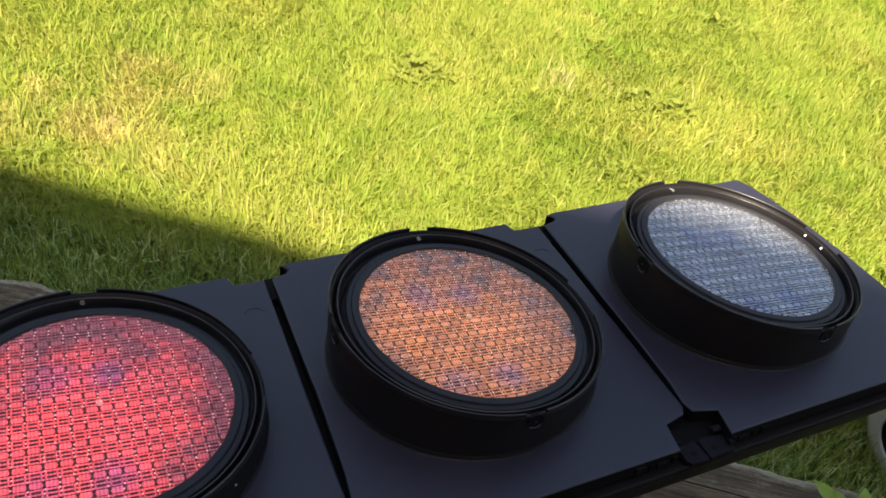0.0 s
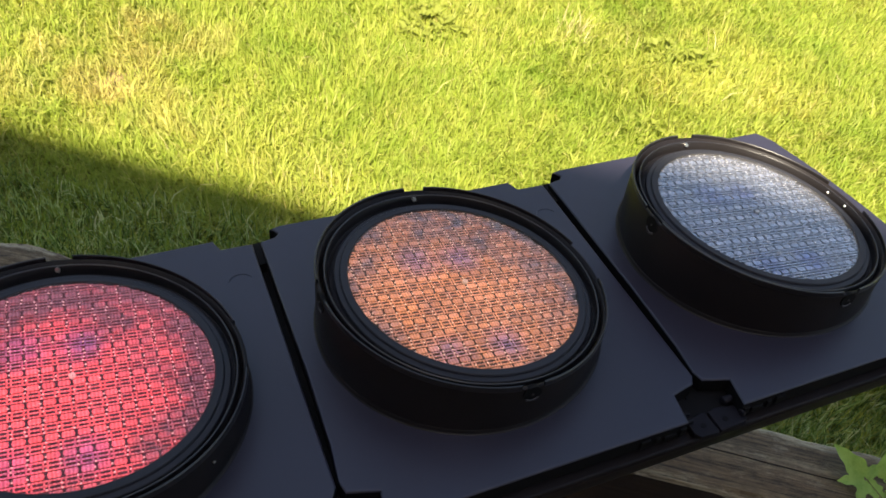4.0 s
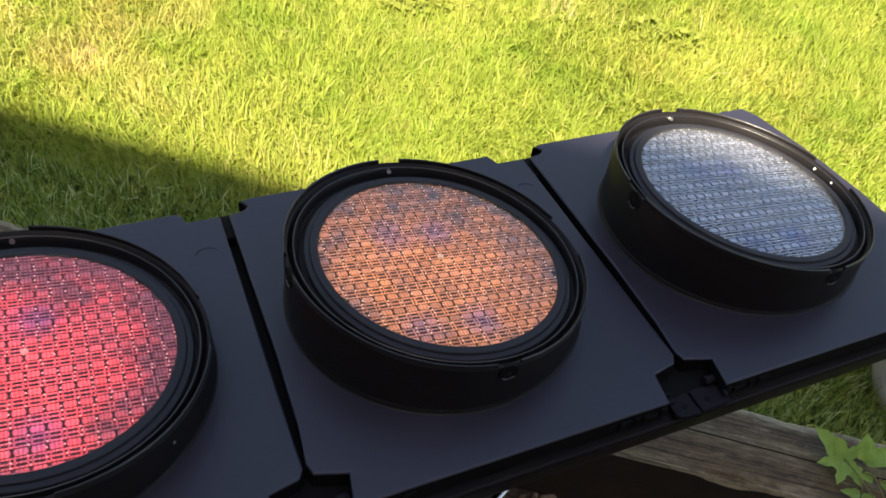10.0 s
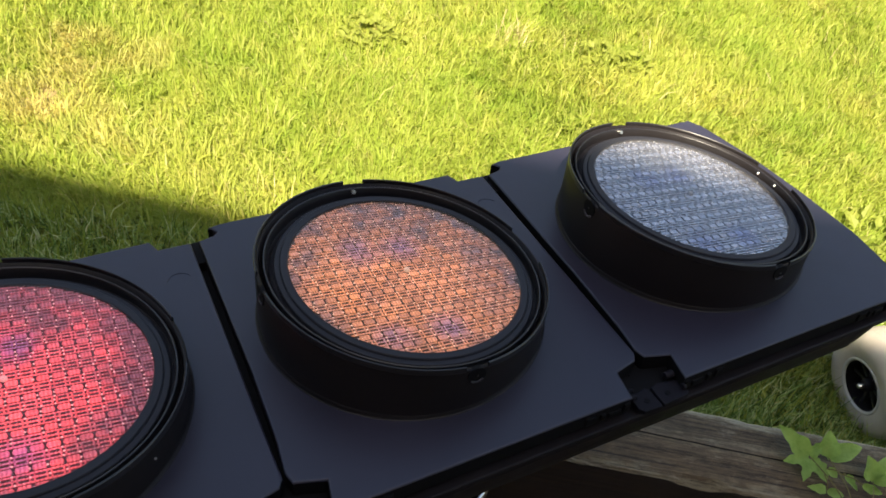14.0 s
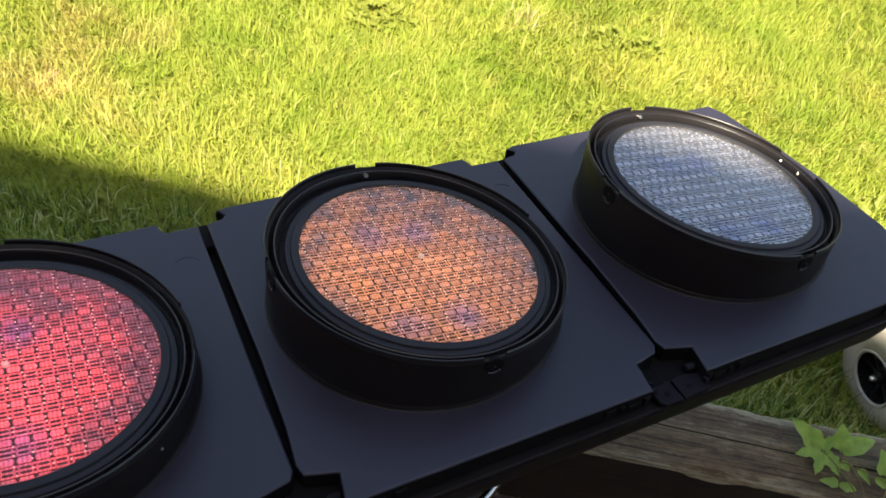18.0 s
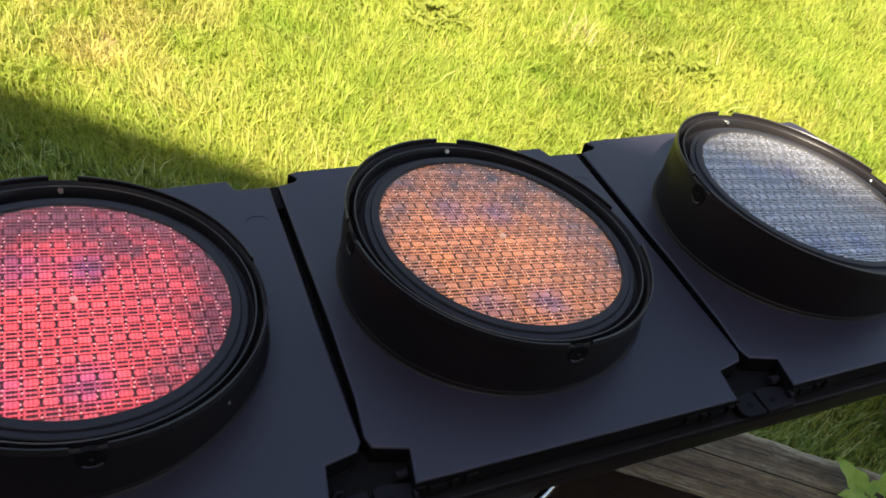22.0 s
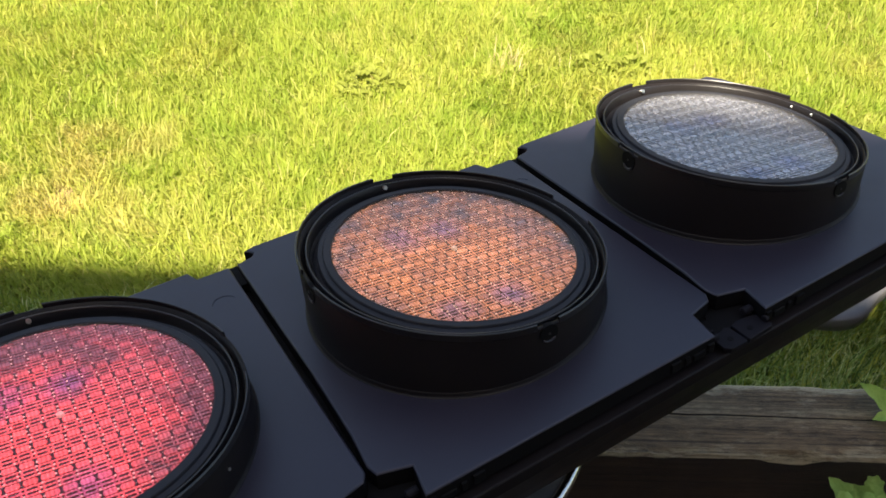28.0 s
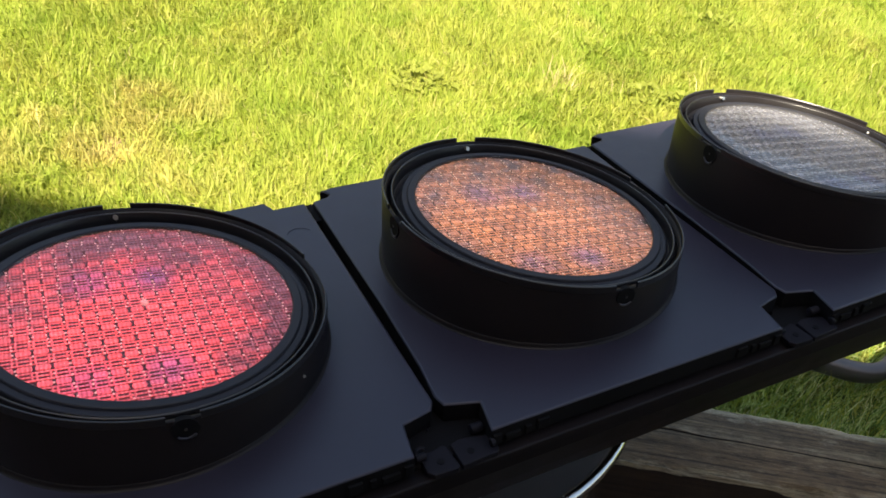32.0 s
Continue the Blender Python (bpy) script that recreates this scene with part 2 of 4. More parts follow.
SOIL, nt, b = material("soil_under_grass", (0.05, 0.05, 0.02), 0.95)
c = coords(nt)
col = ramp(nt, noise_of(nt, c, 45.0, 6), [(0.3, (0.15, 0.175, 0.027)), (0.6, (0.21, 0.24, 0.038)), (0.8, (0.27, 0.25, 0.075))])
gap = nt.nodes.new("ShaderNodeVectorMath")
gap.operation = "DISTANCE"
gap.inputs[1].default_value = DRY
nt.links.new(c, gap.inputs[0])
bald = node(nt, "MapRange", From_Min=0.14, From_Max=0.03, To_Min=0.0, To_Max=1.0)
nt.links.new(gap.outputs["Value"], bald.inputs[0])
earth = ramp(nt, noise_of(nt, c, 70.0, 5, 0.7), [(0.35, (0.09, 0.060, 0.025)), (0.65, (0.26, 0.195, 0.070))])
nt.links.new(blend(nt, bald.outputs[0], col, earth), b.inputs["Base Color"])
bumped(nt, b, noise_of(nt, c, 120.0, 4), 0.8, 0.01)
TURF, nt, b = material("distant_mown_turf", (0.09, 0.12, 0.02), 0.95)
c = coords(nt)
tint = ramp(nt, noise_of(nt, c, 1.7, 6, 0.65), [(0.35, (0.125, 0.150, 0.020)), (0.55, (0.150, 0.170, 0.024)), (0.72, (0.190, 0.192, 0.040))])
nt.links.new(blend(nt, 1.0, tint, ramp(nt, noise_of(nt, c, 55.0, 5, 0.7), [(0.3, (0.45, 0.5, 0.45)), (0.7, (1.35, 1.3, 1.2))]), "MULTIPLY"), b.inputs["Base Color"])
bumped(nt, b, noise_of(nt, c, 90.0, 5), 1.0, 0.03)
PAVING, nt, b = material("dark_soil_and_paving", (0.05, 0.035, 0.022), 0.9)
c = coords(nt)
nt.links.new(ramp(nt, noise_of(nt, c, 20.0, 6), [(0.3, (0.03, 0.02, 0.013)), (0.7, (0.08, 0.06, 0.045))]), b.inputs["Base Color"])
bumped(nt, b, noise_of(nt, c, 60.0, 5), 0.7, 0.01)
HOUSE_WALL, nt, b = material("brown_house_wall", (0.17, 0.12, 0.09), 0.9)
c = coords(nt)
nt.links.new(ramp(nt, noise_of(nt, c, 3.0, 6), [(0.3, (0.14, 0.09, 0.07)), (0.7, (0.2, 0.14, 0.11))]), b.inputs["Base Color"])
bumped(nt, b, noise_of(nt, c, 80.0, 4), 0.5, 0.01)


# ---- mesh helpers ----
def part(name, bm, mat, parent=None, label="", smooth=False):
    me = bpy.data.meshes.new(name)
    if smooth:
        for f in bm.faces:
            f.smooth = True
    bm.to_mesh(me)
    bm.free()
    me.materials.append(mat)
    ob = new(name, me)
    ob.parent = parent
    if label:
        tagged(ob, label)
    return ob


def mesh_of(name, verts, faces, mat, parent=None, smooth=True):
    me = bpy.data.meshes.new(name)
    me.from_pydata([tuple(v) for v in verts], [], faces)
    if smooth:
        me.polygons.foreach_set("use_smooth", [True] * len(me.polygons))
    me.materials.append(mat)
    ob = new(name, me)
    ob.parent = parent
    return ob


def empty(name, m, label, category, group=""):
    ob = new(name)
    ob.matrix_world = m
    ob.empty_display_size = 0.05
    return tagged(ob, label, category, group)


def box(bm, lo, hi, bevel=0.0, turn=None):
    made = bmesh.ops.create_cube(bm, size=1.0)["verts"]
    for v in made:
        v.co = Vector([lo[i] + (v.co[i] + 0.5) * (hi[i] - lo[i]) for i in range(3)])
    if turn is not None:
        bmesh.ops.transform(bm, matrix=turn, verts=made)
    if bevel:
        edges = {e for v in made for e in v.link_edges}
        bmesh.ops.bevel(bm, geom=list(edges), offset=bevel, segments=2, profile=0.5, affect="EDGES")
    return bm


def rod(bm, a, b_, r, sides=12, r2=None):
    a, b_ = Vector(a), Vector(b_)
    m = Matrix.Translation((a + b_) / 2) @ (b_ - a).to_track_quat("Z", "Y").to_matrix().to_4x4()
    bmesh.ops.create_cone(bm, cap_ends=True, segments=sides, radius1=r, radius2=r if r2 is None else r2, depth=(b_ - a).length, matrix=m)
    return bm


def lathe(profile, centre=(0, 0, 0), steps=96, arc=None):
    """A turned shell round z; arc: from and to, in degrees."""
    bm = bmesh.new()
    a0, a1 = (0, 360) if arc is None else arc
    n = steps if arc is None else max(4, int(steps * abs(a1 - a0) / 360))
    rings = []
    for i in range(n if arc is None else n + 1):
        a = radians(a0 + (a1 - a0) * i / n)
        rings.append([bm.verts.new((centre[0] + r * math.cos(a), centre[1] + r * math.sin(a), centre[2] + z)) for r, z in profile])
    for i in range(n):
        p, q = rings[i], rings[(i + 1) % len(rings)]
        for k in range(len(profile) - 1):
            bm.faces.new((p[k], q[k], q[k + 1], p[k + 1]))
    if arc is not None:
        for ring in (rings[0], rings[-1]):
            bm.faces.new(ring)
    bmesh.ops.recalc_face_normals(bm, faces=bm.faces)
    return bm


def slab(outline, top, bottom, bevel=0.002):
    """An upright prism over an outline, its upper edge rounded."""
    bm = bmesh.new()
    low = [bm.verts.new((x, y, bottom)) for x, y in outline]
    high = [bm.verts.new((x, y, top)) for x, y in outline]
    n = len(outline)
    bm.faces.new(high)
    bm.faces.new(low[::-1])
    for i in range(n):
        bm.faces.new((low[i], low[(i + 1) % n], high[(i + 1) % n], high[i]))
    bmesh.ops.recalc_face_normals(bm, faces=bm.faces)
    if bevel:
        edges = [e for e in bm.edges if all(v in high for v in e.verts)]
        bmesh.ops.bevel(bm, geom=edges, offset=bevel, segments=3, profile=0.5, affect="EDGES")
    return bm


def tube_along(points, r, sides=10, flat=1.0):
    """A tube along a line of points; flat squeezes it in height."""
    bm = bmesh.new()
    pts = [Vector(p) for p in points]
    rings = []
    for i, p in enumerate(pts):
        t = (pts[min(i + 1, len(pts) - 1)] - pts[max(i - 1, 0)]).normalized()
        side = t.cross(Vector((0, 0, 1)))
        side = side.normalized() if side.length > 1e-4 else Vector((1, 0, 0))
        up = side.cross(t)
        rings.append([bm.verts.new(p + side * r * math.cos(2 * math.pi * k / sides) + up * r * flat * math.sin(2 * math.pi * k / sides)) for k in range(sides)])
    for p, q in zip(rings, rings[1:]):
        for k in range(sides):
            bm.faces.new((p[k], p[(k + 1) % sides], q[(k + 1) % sides], q[k]))
    bm.faces.new(rings[0][::-1])
    bm.faces.new(rings[-1])
    bmesh.ops.recalc_face_normals(bm, faces=bm.faces)
    return bm


def bar_along(points, half, high):
    """A flat bar with rounded edges along a level line of points."""
    bm = bmesh.new()
    pts = [Vector(p) for p in points]
    section = [(-1, 0.7), (-0.75, 1), (0.75, 1), (1, 0.7), (1, -0.7), (0.75, -1), (-0.75, -1), (-1, -0.7)]
    rings = []
    for i, p in enumerate(pts):
        t = (pts[min(i + 1, len(pts) - 1)] - pts[max(i - 1, 0)]).normalized()
        side = t.cross(Vector((0, 0, 1))).normalized()
        rings.append([bm.verts.new(p + side * half * a + Vector((0, 0, high * c))) for a, c in section])
    n = len(section)
    for p, q in zip(rings, rings[1:]):
        for k in range(n):
            bm.faces.new((p[k], p[(k + 1) % n], q[(k + 1) % n], q[k]))
    bm.faces.new(rings[0][::-1])
    bm.faces.new(rings[-1])
    bmesh.ops.recalc_face_normals(bm, faces=bm.faces)
    return bm


def curve_points(knots, n=8):
    """Points on a smooth line through the knots."""
    ks = [Vector(k) for k in knots]
    out = []
    for i in range(len(ks) - 1):
        p0, p1, p2, p3 = ks[max(i - 1, 0)], ks[i], ks[i + 1], ks[min(i + 2, len(ks) - 1)]
        for j in range(n):
            t = j / n
            out.append(0.5 * ((2 * p1) + (p2 - p0) * t + (2 * p0 - 5 * p1 + 4 * p2 - p3) * t * t + (3 * p1 - p0 - 3 * p2 + p3) * t ** 3))
    return out + [ks[-1]]


# ---- ground ----
EDGE = Vector((0.55, 0.0, 0.0))          # on the far upper edge of the sleeper
ALONG = Vector((0.839, -0.544, 0.0))
ACROSS = Vector((0.544, 0.839, 0.0))     # from the patio to the lawn


def on_plan(s, w, z):
    return EDGE + ALONG * s + ACROSS * w + Vector((0, 0, z))


verts, faces = [], []
cross, lengthwise = (-70.0, -1.6, -0.06, 2.68, 70.0), (-70.0, -2.46, 1.96, 70.0)
verts = [on_plan(s, w, 0.0) for w in cross for s in lengthwise]
for i in range(len(cross) - 1):
    faces += [(4 * i + k, 4 * i + k + 1, 4 * i + k + 5, 4 * i + k + 4) for k in range(3)]
ground = mesh_of("ground", verts, faces, SOIL, smooth=False)
ground.data.materials.append(PAVING)
ground.data.materials.append(TURF)
for k, f in enumerate(ground.data.polygons):
    f.material_index = 1 if k < 6 else 0 if k == 7 else 2
tagged(ground, "green lawn soil with a lower dark patio strip", "ground", kind="structure")

HOUSE = 0.658 - 6.0 / math.tan(radians(SUN_EL))
bm = bmesh.new()
turn = Matrix((WALL_DIR, WALL_N, (0, 0, 1))).transposed().to_4x4()
box(bm, (-9.0, HOUSE - 0.3, -0.02), (9.0, HOUSE, 6.03), turn=turn)
tagged(part("wall_house", bm, HOUSE_WALL), "brown house wall behind the patio", "wall", kind="structure")


# added wall, out of view: hides the bright horizon from lens reflections
REFLECTED_WALL, nt, b = material("brown_reflected_wall", (0.11, 0.095, 0.07), 0.9)
c = coords(nt, "Object", (1.0, 1.0, 0.12))
nt.links.new(ramp(nt, noise_of(nt, c, 9.0, 6, 0.7), [(0.3, (0.075, 0.062, 0.045)), (0.7, (0.14, 0.12, 0.09))]), b.inputs["Base Color"])
bumped(nt, b, noise_of(nt, c, 60.0, 4), 0.6, 0.01)
bm = bmesh.new()
box(bm, (-14.0, 8.0, -0.02), (16.0, 8.12, 2.4), turn=Matrix.Translation(EDGE) @ Matrix((ALONG, ACROSS, (0, 0, 1))).transposed().to_4x4())
tagged(part("wall_reflected", bm, REFLECTED_WALL), "unseen plain brown wall added to darken low reflections in the signal", "fence", kind="structure")


# ---- sleeper ----
def sleeper():
    length, width, height, crack = 2.7, 0.130, 0.19, 0.46
    nu, us = 220, [0.0, 0.0, 0.03, 0.12, 0.22, 0.33, 0.42, crack - 0.013, crack, crack + 0.013, 0.56, 0.68, 0.8, 0.9, 0.97, 1.0, 1.0]
    zs = [-height, -0.004, -0.001] + [0.0] * 5 + [-0.03] + [0.0] * 5 + [-0.001, -0.006, -height]
    verts = []
    n = len(us)
    for i in range(nu + 1):
        s = length * (i / nu - 0.5)
        for k, (u, z) in enumerate(zip(us, zs)):
            w = -width * u
            if 6 < k < 10:
                w += 0.010 * noise.noise(Vector((s * 2.1, 3, 0))) + 0.003 * noise.noise(Vector((s * 15, 3, 0)))
            rough = noise.fractal(Vector((s * 5, u * 26, 7)), 1.0, 2.0, 4)
            z2 = 0.191 + z + 0.0022 * rough * (z > -0.02) + 0.004 * noise.noise(Vector((s * 1.3, u, 4)))
            if 0 < k < 6:
                z2 += 0.024 * math.exp(-((s + 0.66) / 0.07) ** 2) * (1 - 0.15 * k)
            if k in (1, 2, n - 2, n - 3):
                deep, calm = (0.006, 0.0) if k < 3 else (0.020, 0.12)
                z2 -= deep * max(0.0, noise.noise(Vector((s * 9, u * 5, 1))) - calm) + 0.006 * max(0.0, noise.noise(Vector((s * 40, u * 5, 2))))
            verts.append((s, w, z2))
    thing = empty("railway_sleeper", Matrix.Translation(EDGE - ALONG * 0.48) @ Matrix((ALONG, ACROSS, (0, 0, 1))).transposed().to_4x4(), "weathered grey-brown timber sleeper edging the lawn, split along its top", "timber")
    for lo, hi, label in ((0, 8, "pale-edged half towards the lawn"), (8, n - 1, "browner half with a very dark brown side")):
        m = hi - lo + 1
        own = [verts[i * n + k] for i in range(nu + 1) for k in range(lo, hi + 1)]
        quads = [((i - 1) * m + k, (i - 1) * m + k + 1, i * m + k + 1, i * m + k) for i in range(1, nu + 1) for k in range(m - 1)]
        ends = [tuple(range(m)), tuple(range(nu * m, nu * m + m))[::-1]]
        ob = mesh_of("split_half", own, quads + ends, TIMBER, thing, smooth=False)
        tagged(ob, label)
        ob.data.materials.append(DARK_WOOD)
        for q in range(nu * (m - 1)):
            k = lo + q % (m - 1)
            # crack walls and patio side in the very dark brown
            if k in (7, 8, n - 2):
                ob.data.polygons[q].material_index = 1
    return thing


sleeper()


# ---- traffic signal ----
SIGNAL = pose(0, 0, 0.744, -8.26, 0, 0)
signal = empty("traffic_signal", SIGNAL, "black three-light traffic signal lying face up on a steel bin", "traffic light")
PLATE_Z = -0.039


def housing():
    """The rear shell: a tub with sloping lower edges, drawn along x."""
    side = [(-0.150, -0.058), (-0.1505, -0.095), (-0.1440, -0.118), (-0.1385, -0.1345), (-0.1350, -0.1385), (-0.128, -0.1400), (-0.080, -0.1400), (0.110, -0.139), (0.135, -0.130), (0.149, -0.108), (0.150, -0.058)]
    ends = [(-0.4445, 0.93, 0.90), (-0.4425, 0.97, 0.96), (-0.436, 1.0, 1.0), (0.440, 1.0, 1.0), (0.452, 0.96, 0.95), (0.456, 0.90, 0.85)]
    bm = bmesh.new()
    rings = [[bm.verts.new((x, y * sy, -0.058 + (z + 0.058) * sz)) for y, z in side] for x, sy, sz in ends]
    for p, q in zip(rings, rings[1:]):
        for k in range(len(side) - 1):
            bm.faces.new((p[k], q[k], q[k + 1], p[k + 1]))
        bm.faces.new((p[-1], q[-1], q[0], p[0]))
    bm.faces.new(rings[0])
    bm.faces.new(rings[-1][::-1])
    bmesh.ops.recalc_face_normals(bm, faces=bm.faces)
    return bm


part("housing", housing(), BLACK, signal, "black moulded rear housing")
bm = slab([(-0.4475, -0.166), (0.440, -0.166), (0.457, -0.148), (0.463, 0.0), (0.452, 0.140), (0.440, 0.146), (-0.450, 0.140), (-0.455, 0.075)], -0.0590, -0.0640, 0.0015)
part("housing_flange", bm, BLACK, signal, "black flange round the housing")
# near-black sheet and blocks below the doors paint the shade in the seams
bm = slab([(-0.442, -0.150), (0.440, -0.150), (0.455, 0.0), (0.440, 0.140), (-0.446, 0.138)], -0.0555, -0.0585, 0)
part("seam_floor", bm, VOID, signal, "near-black sheet under the doors, painting the shade in the seams")
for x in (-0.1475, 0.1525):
    part("seam_shade_block", box(bmesh.new(), (x - 0.018, 0.120, -0.0585), (x + 0.018, 0.1500, -0.0455), 0.0008), VOID, signal)

MID_LEFT = [(-0.118, 0.1605), (-0.1275, 0.1580), (-0.1240, 0.1555), (-0.1210, 0.1500), (-0.1245, 0.1460), (-0.139, 0.143), (-0.1390, 0.05), (-0.1390, -0.02), (-0.1410, -0.09), (-0.1440, -0.119), (-0.1415, -0.1285), (-0.1188, -0.1355), (-0.1236, -0.160)]
MID_RIGHT = [(0.1235, -0.160), (0.1281, -0.1335), (0.1490, -0.1290), (0.1535, -0.122), (0.1535, 0.0), (0.1535, 0.143), (0.1255, 0.1437), (0.1205, 0.157)]
END_LEFT = [(-0.149, 0.157), (-0.1483, 0.05), (-0.1458, -0.075), (-0.1435, -0.124), (-0.1385, -0.133), (-0.1186, -0.1366), (-0.1174, -0.160)]
END_RIGHT = [(0.135, -0.160), (0.148, -0.150), (0.158, -0.127), (0.166, -0.077), (0.166, 0.0), (0.161, 0.074), (0.150, 0.140), (0.141, 0.157)]


def facet(bm, ring, x, y, z0, z1):
    """A small moulded pillow over a ring of corners."""
    low = [bm.verts.new((x + a, y + c, z0)) for a, c in ring]
    high = [bm.verts.new((x + a * 0.96, y + c * 0.94, z1)) for a, c in ring]
    n = len(ring)
    bm.faces.new(high)
    for i in range(n):
        bm.faces.new((low[i], low[(i + 1) % n], high[(i + 1) % n], high[i]))


def hex_cell(bm, x, y, w, h, z0, z1):
    facet(bm, [(-w, -h * 0.2), (-w * 0.84, -h), (w * 0.84, -h), (w, -h * 0.2), (w, h * 0.2), (w * 0.84, h), (-w * 0.84, h), (-w, h * 0.2)], x, y, z0, z1)


def bar_cell(bm, x, y, w, h, z0, z1):
    facet(bm, [(-w, -h), (w, -h), (w, h), (-w, h)], x, y, z0, z1)


def lens_material(name, cx, base, glow, strength, fall=0.1, sheen=0.3, reach=-0.24):
    """Pale moulded plastic with four bluish patches; a lit one glows unevenly."""
    m, nt, b = material(name, base, 0.24)
    c = coords(nt)
    lo, hi = tuple(v * 0.82 for v in base), tuple(v * 1.12 for v in base)
    col = ramp(nt, noise_of(nt, c, 24.0, 3), [(0.35, lo), (0.7, hi)])
    spots = None
    for x, y, r in ((-0.031, 0.030, 0.019), (0.007, 0.029, 0.017), (-0.042, -0.069, 0.018), (0.004, -0.069, 0.017)):
        d = nt.nodes.new("ShaderNodeVectorMath")
        d.operation = "DISTANCE"
        d.inputs[1].default_value = (cx + x, y, -0.003)
        nt.links.new(c, d.inputs[0])
        near = node(nt, "MapRange", From_Min=1.3 * r, From_Max=0.2 * r, To_Min=0.0, To_Max=0.55)
        nt.links.new(d.outputs["Value"], near.inputs[0])
        col = blend(nt, near.outputs[0], col, (0.14, 0.20, 0.56))
        if spots is None:
            spots = near.outputs[0]
        else:
            both = nt.nodes.new("ShaderNodeMath")
            both.operation = "MAXIMUM"
            nt.links.new(spots, both.inputs[0])
            nt.links.new(near.outputs[0], both.inputs[1])
            spots = both.outputs[0]
    geo = nt.nodes.new("ShaderNodeNewGeometry")
    grain = ramp(nt, geo.outputs["Random Per Island"], [(0.0, (0.84, 0.84, 0.85)), (0.55, (1, 1, 1)), (1.0, (1.18, 1.17, 1.15))])
    apart = nt.nodes.new("ShaderNodeSeparateXYZ")
    nt.links.new(c, apart.inputs[0])
    ribs = nt.nodes.new("ShaderNodeMath")
    ribs.operation = "MULTIPLY"
    ribs.inputs[1].default_value = 2 * math.pi / 0.00243
    nt.links.new(apart.outputs["X"], ribs.inputs[0])
    wave = nt.nodes.new("ShaderNodeMath")
    wave.operation = "SINE"
    nt.links.new(ribs.outputs[0], wave.inputs[0])
    ribbed = node(nt, "MapRange", From_Min=-1.0, From_Max=1.0, To_Min=0.80, To_Max=1.16)
    nt.links.new(wave.outputs[0], ribbed.inputs[0])
    speck = ramp(nt, noise_of(nt, c, 900.0, 2, 0.5), [(0.35, (0.78, 0.78, 0.80)), (0.52, (1, 1, 1)), (0.70, (1.35, 1.32, 1.28))])
    grain = blend(nt, 1.0, blend(nt, 1.0, grain, ribbed.outputs[0], "MULTIPLY"), speck, "MULTIPLY")
    col = blend(nt, 1.0, col, grain, "MULTIPLY")
    nt.links.new(col, b.inputs["Base Color"])
    b.inputs["Specular IOR Level"].default_value = 0.45
    b.inputs["Metallic"].default_value = sheen
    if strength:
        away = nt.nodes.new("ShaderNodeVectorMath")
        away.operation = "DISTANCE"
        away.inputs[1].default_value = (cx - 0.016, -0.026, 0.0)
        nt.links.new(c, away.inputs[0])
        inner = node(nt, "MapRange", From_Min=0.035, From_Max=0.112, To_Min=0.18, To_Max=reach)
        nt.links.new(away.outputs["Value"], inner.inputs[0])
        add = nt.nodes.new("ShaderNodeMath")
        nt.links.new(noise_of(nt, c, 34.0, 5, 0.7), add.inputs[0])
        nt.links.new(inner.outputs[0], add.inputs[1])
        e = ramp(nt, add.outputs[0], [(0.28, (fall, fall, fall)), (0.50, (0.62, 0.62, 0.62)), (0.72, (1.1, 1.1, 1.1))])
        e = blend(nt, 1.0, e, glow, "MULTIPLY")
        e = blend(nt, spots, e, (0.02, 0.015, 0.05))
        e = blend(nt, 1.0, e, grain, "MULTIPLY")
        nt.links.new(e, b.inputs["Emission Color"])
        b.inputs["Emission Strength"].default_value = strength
    return m


COVER, nt, b = material("clear_polycarbonate", (1, 1, 1), 0.03)
clear = nt.nodes.new("ShaderNodeBsdfTransparent")
gloss = nt.nodes.new("ShaderNodeBsdfGlossy")
gloss.inputs["Roughness"].default_value = 0.06
fres = node(nt, "Fresnel", IOR=1.5)
mix = nt.nodes.new("ShaderNodeMixShader")
half = nt.nodes.new("ShaderNodeMath")
half.operation = "MULTIPLY"
half.inputs[1].default_value = 0.4
nt.links.new(fres.outputs[0], half.inputs[0])
nt.links.new(half.outputs[0], mix.inputs[0])
nt.links.new(clear.outputs[0], mix.inputs[1])
nt.links.new(gloss.outputs[0], mix.inputs[2])
dust = node(nt, "BsdfDiffuse", Color=(0.80, 0.76, 0.70, 1))
film = nt.nodes.new("ShaderNodeMixShader")
nt.links.new(ramp(nt, noise_of(nt, coords(nt), 60.0, 6, 0.7), [(0.3, (0.018, 0.018, 0.018)), (0.75, (0.050, 0.050, 0.050))]), film.inputs[0])
nt.links.new(mix.outputs[0], film.inputs[1])
nt.links.new(dust.outputs[0], film.inputs[2])
nt.links.new(film.outputs[0], nt.nodes["Material Output"].inputs["Surface"])

# pale specks standing in for glints on the unlit lens
SPARKLE = material("pale_sparkle", (0.34, 0.35, 0.37), 0.10)[0]
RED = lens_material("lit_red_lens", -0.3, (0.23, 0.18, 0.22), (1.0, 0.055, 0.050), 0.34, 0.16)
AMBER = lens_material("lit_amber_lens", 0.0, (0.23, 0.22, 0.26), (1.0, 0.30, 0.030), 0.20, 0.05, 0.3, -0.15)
DARK = lens_material("unlit_lens", 0.3, (0.55, 0.56, 0.64), (0, 0, 0), 0.0, 0.0, 0.85)
BACK_RED, BACK_AMBER, BACK_DARK = (material(n, col, 0.5)[0] for n, col in (("red_backing", (0.055, 0.009, 0.015)), ("amber_backing", (0.014, 0.007, 0.005)), ("dark_backing", (0.006, 0.008, 0.016))))


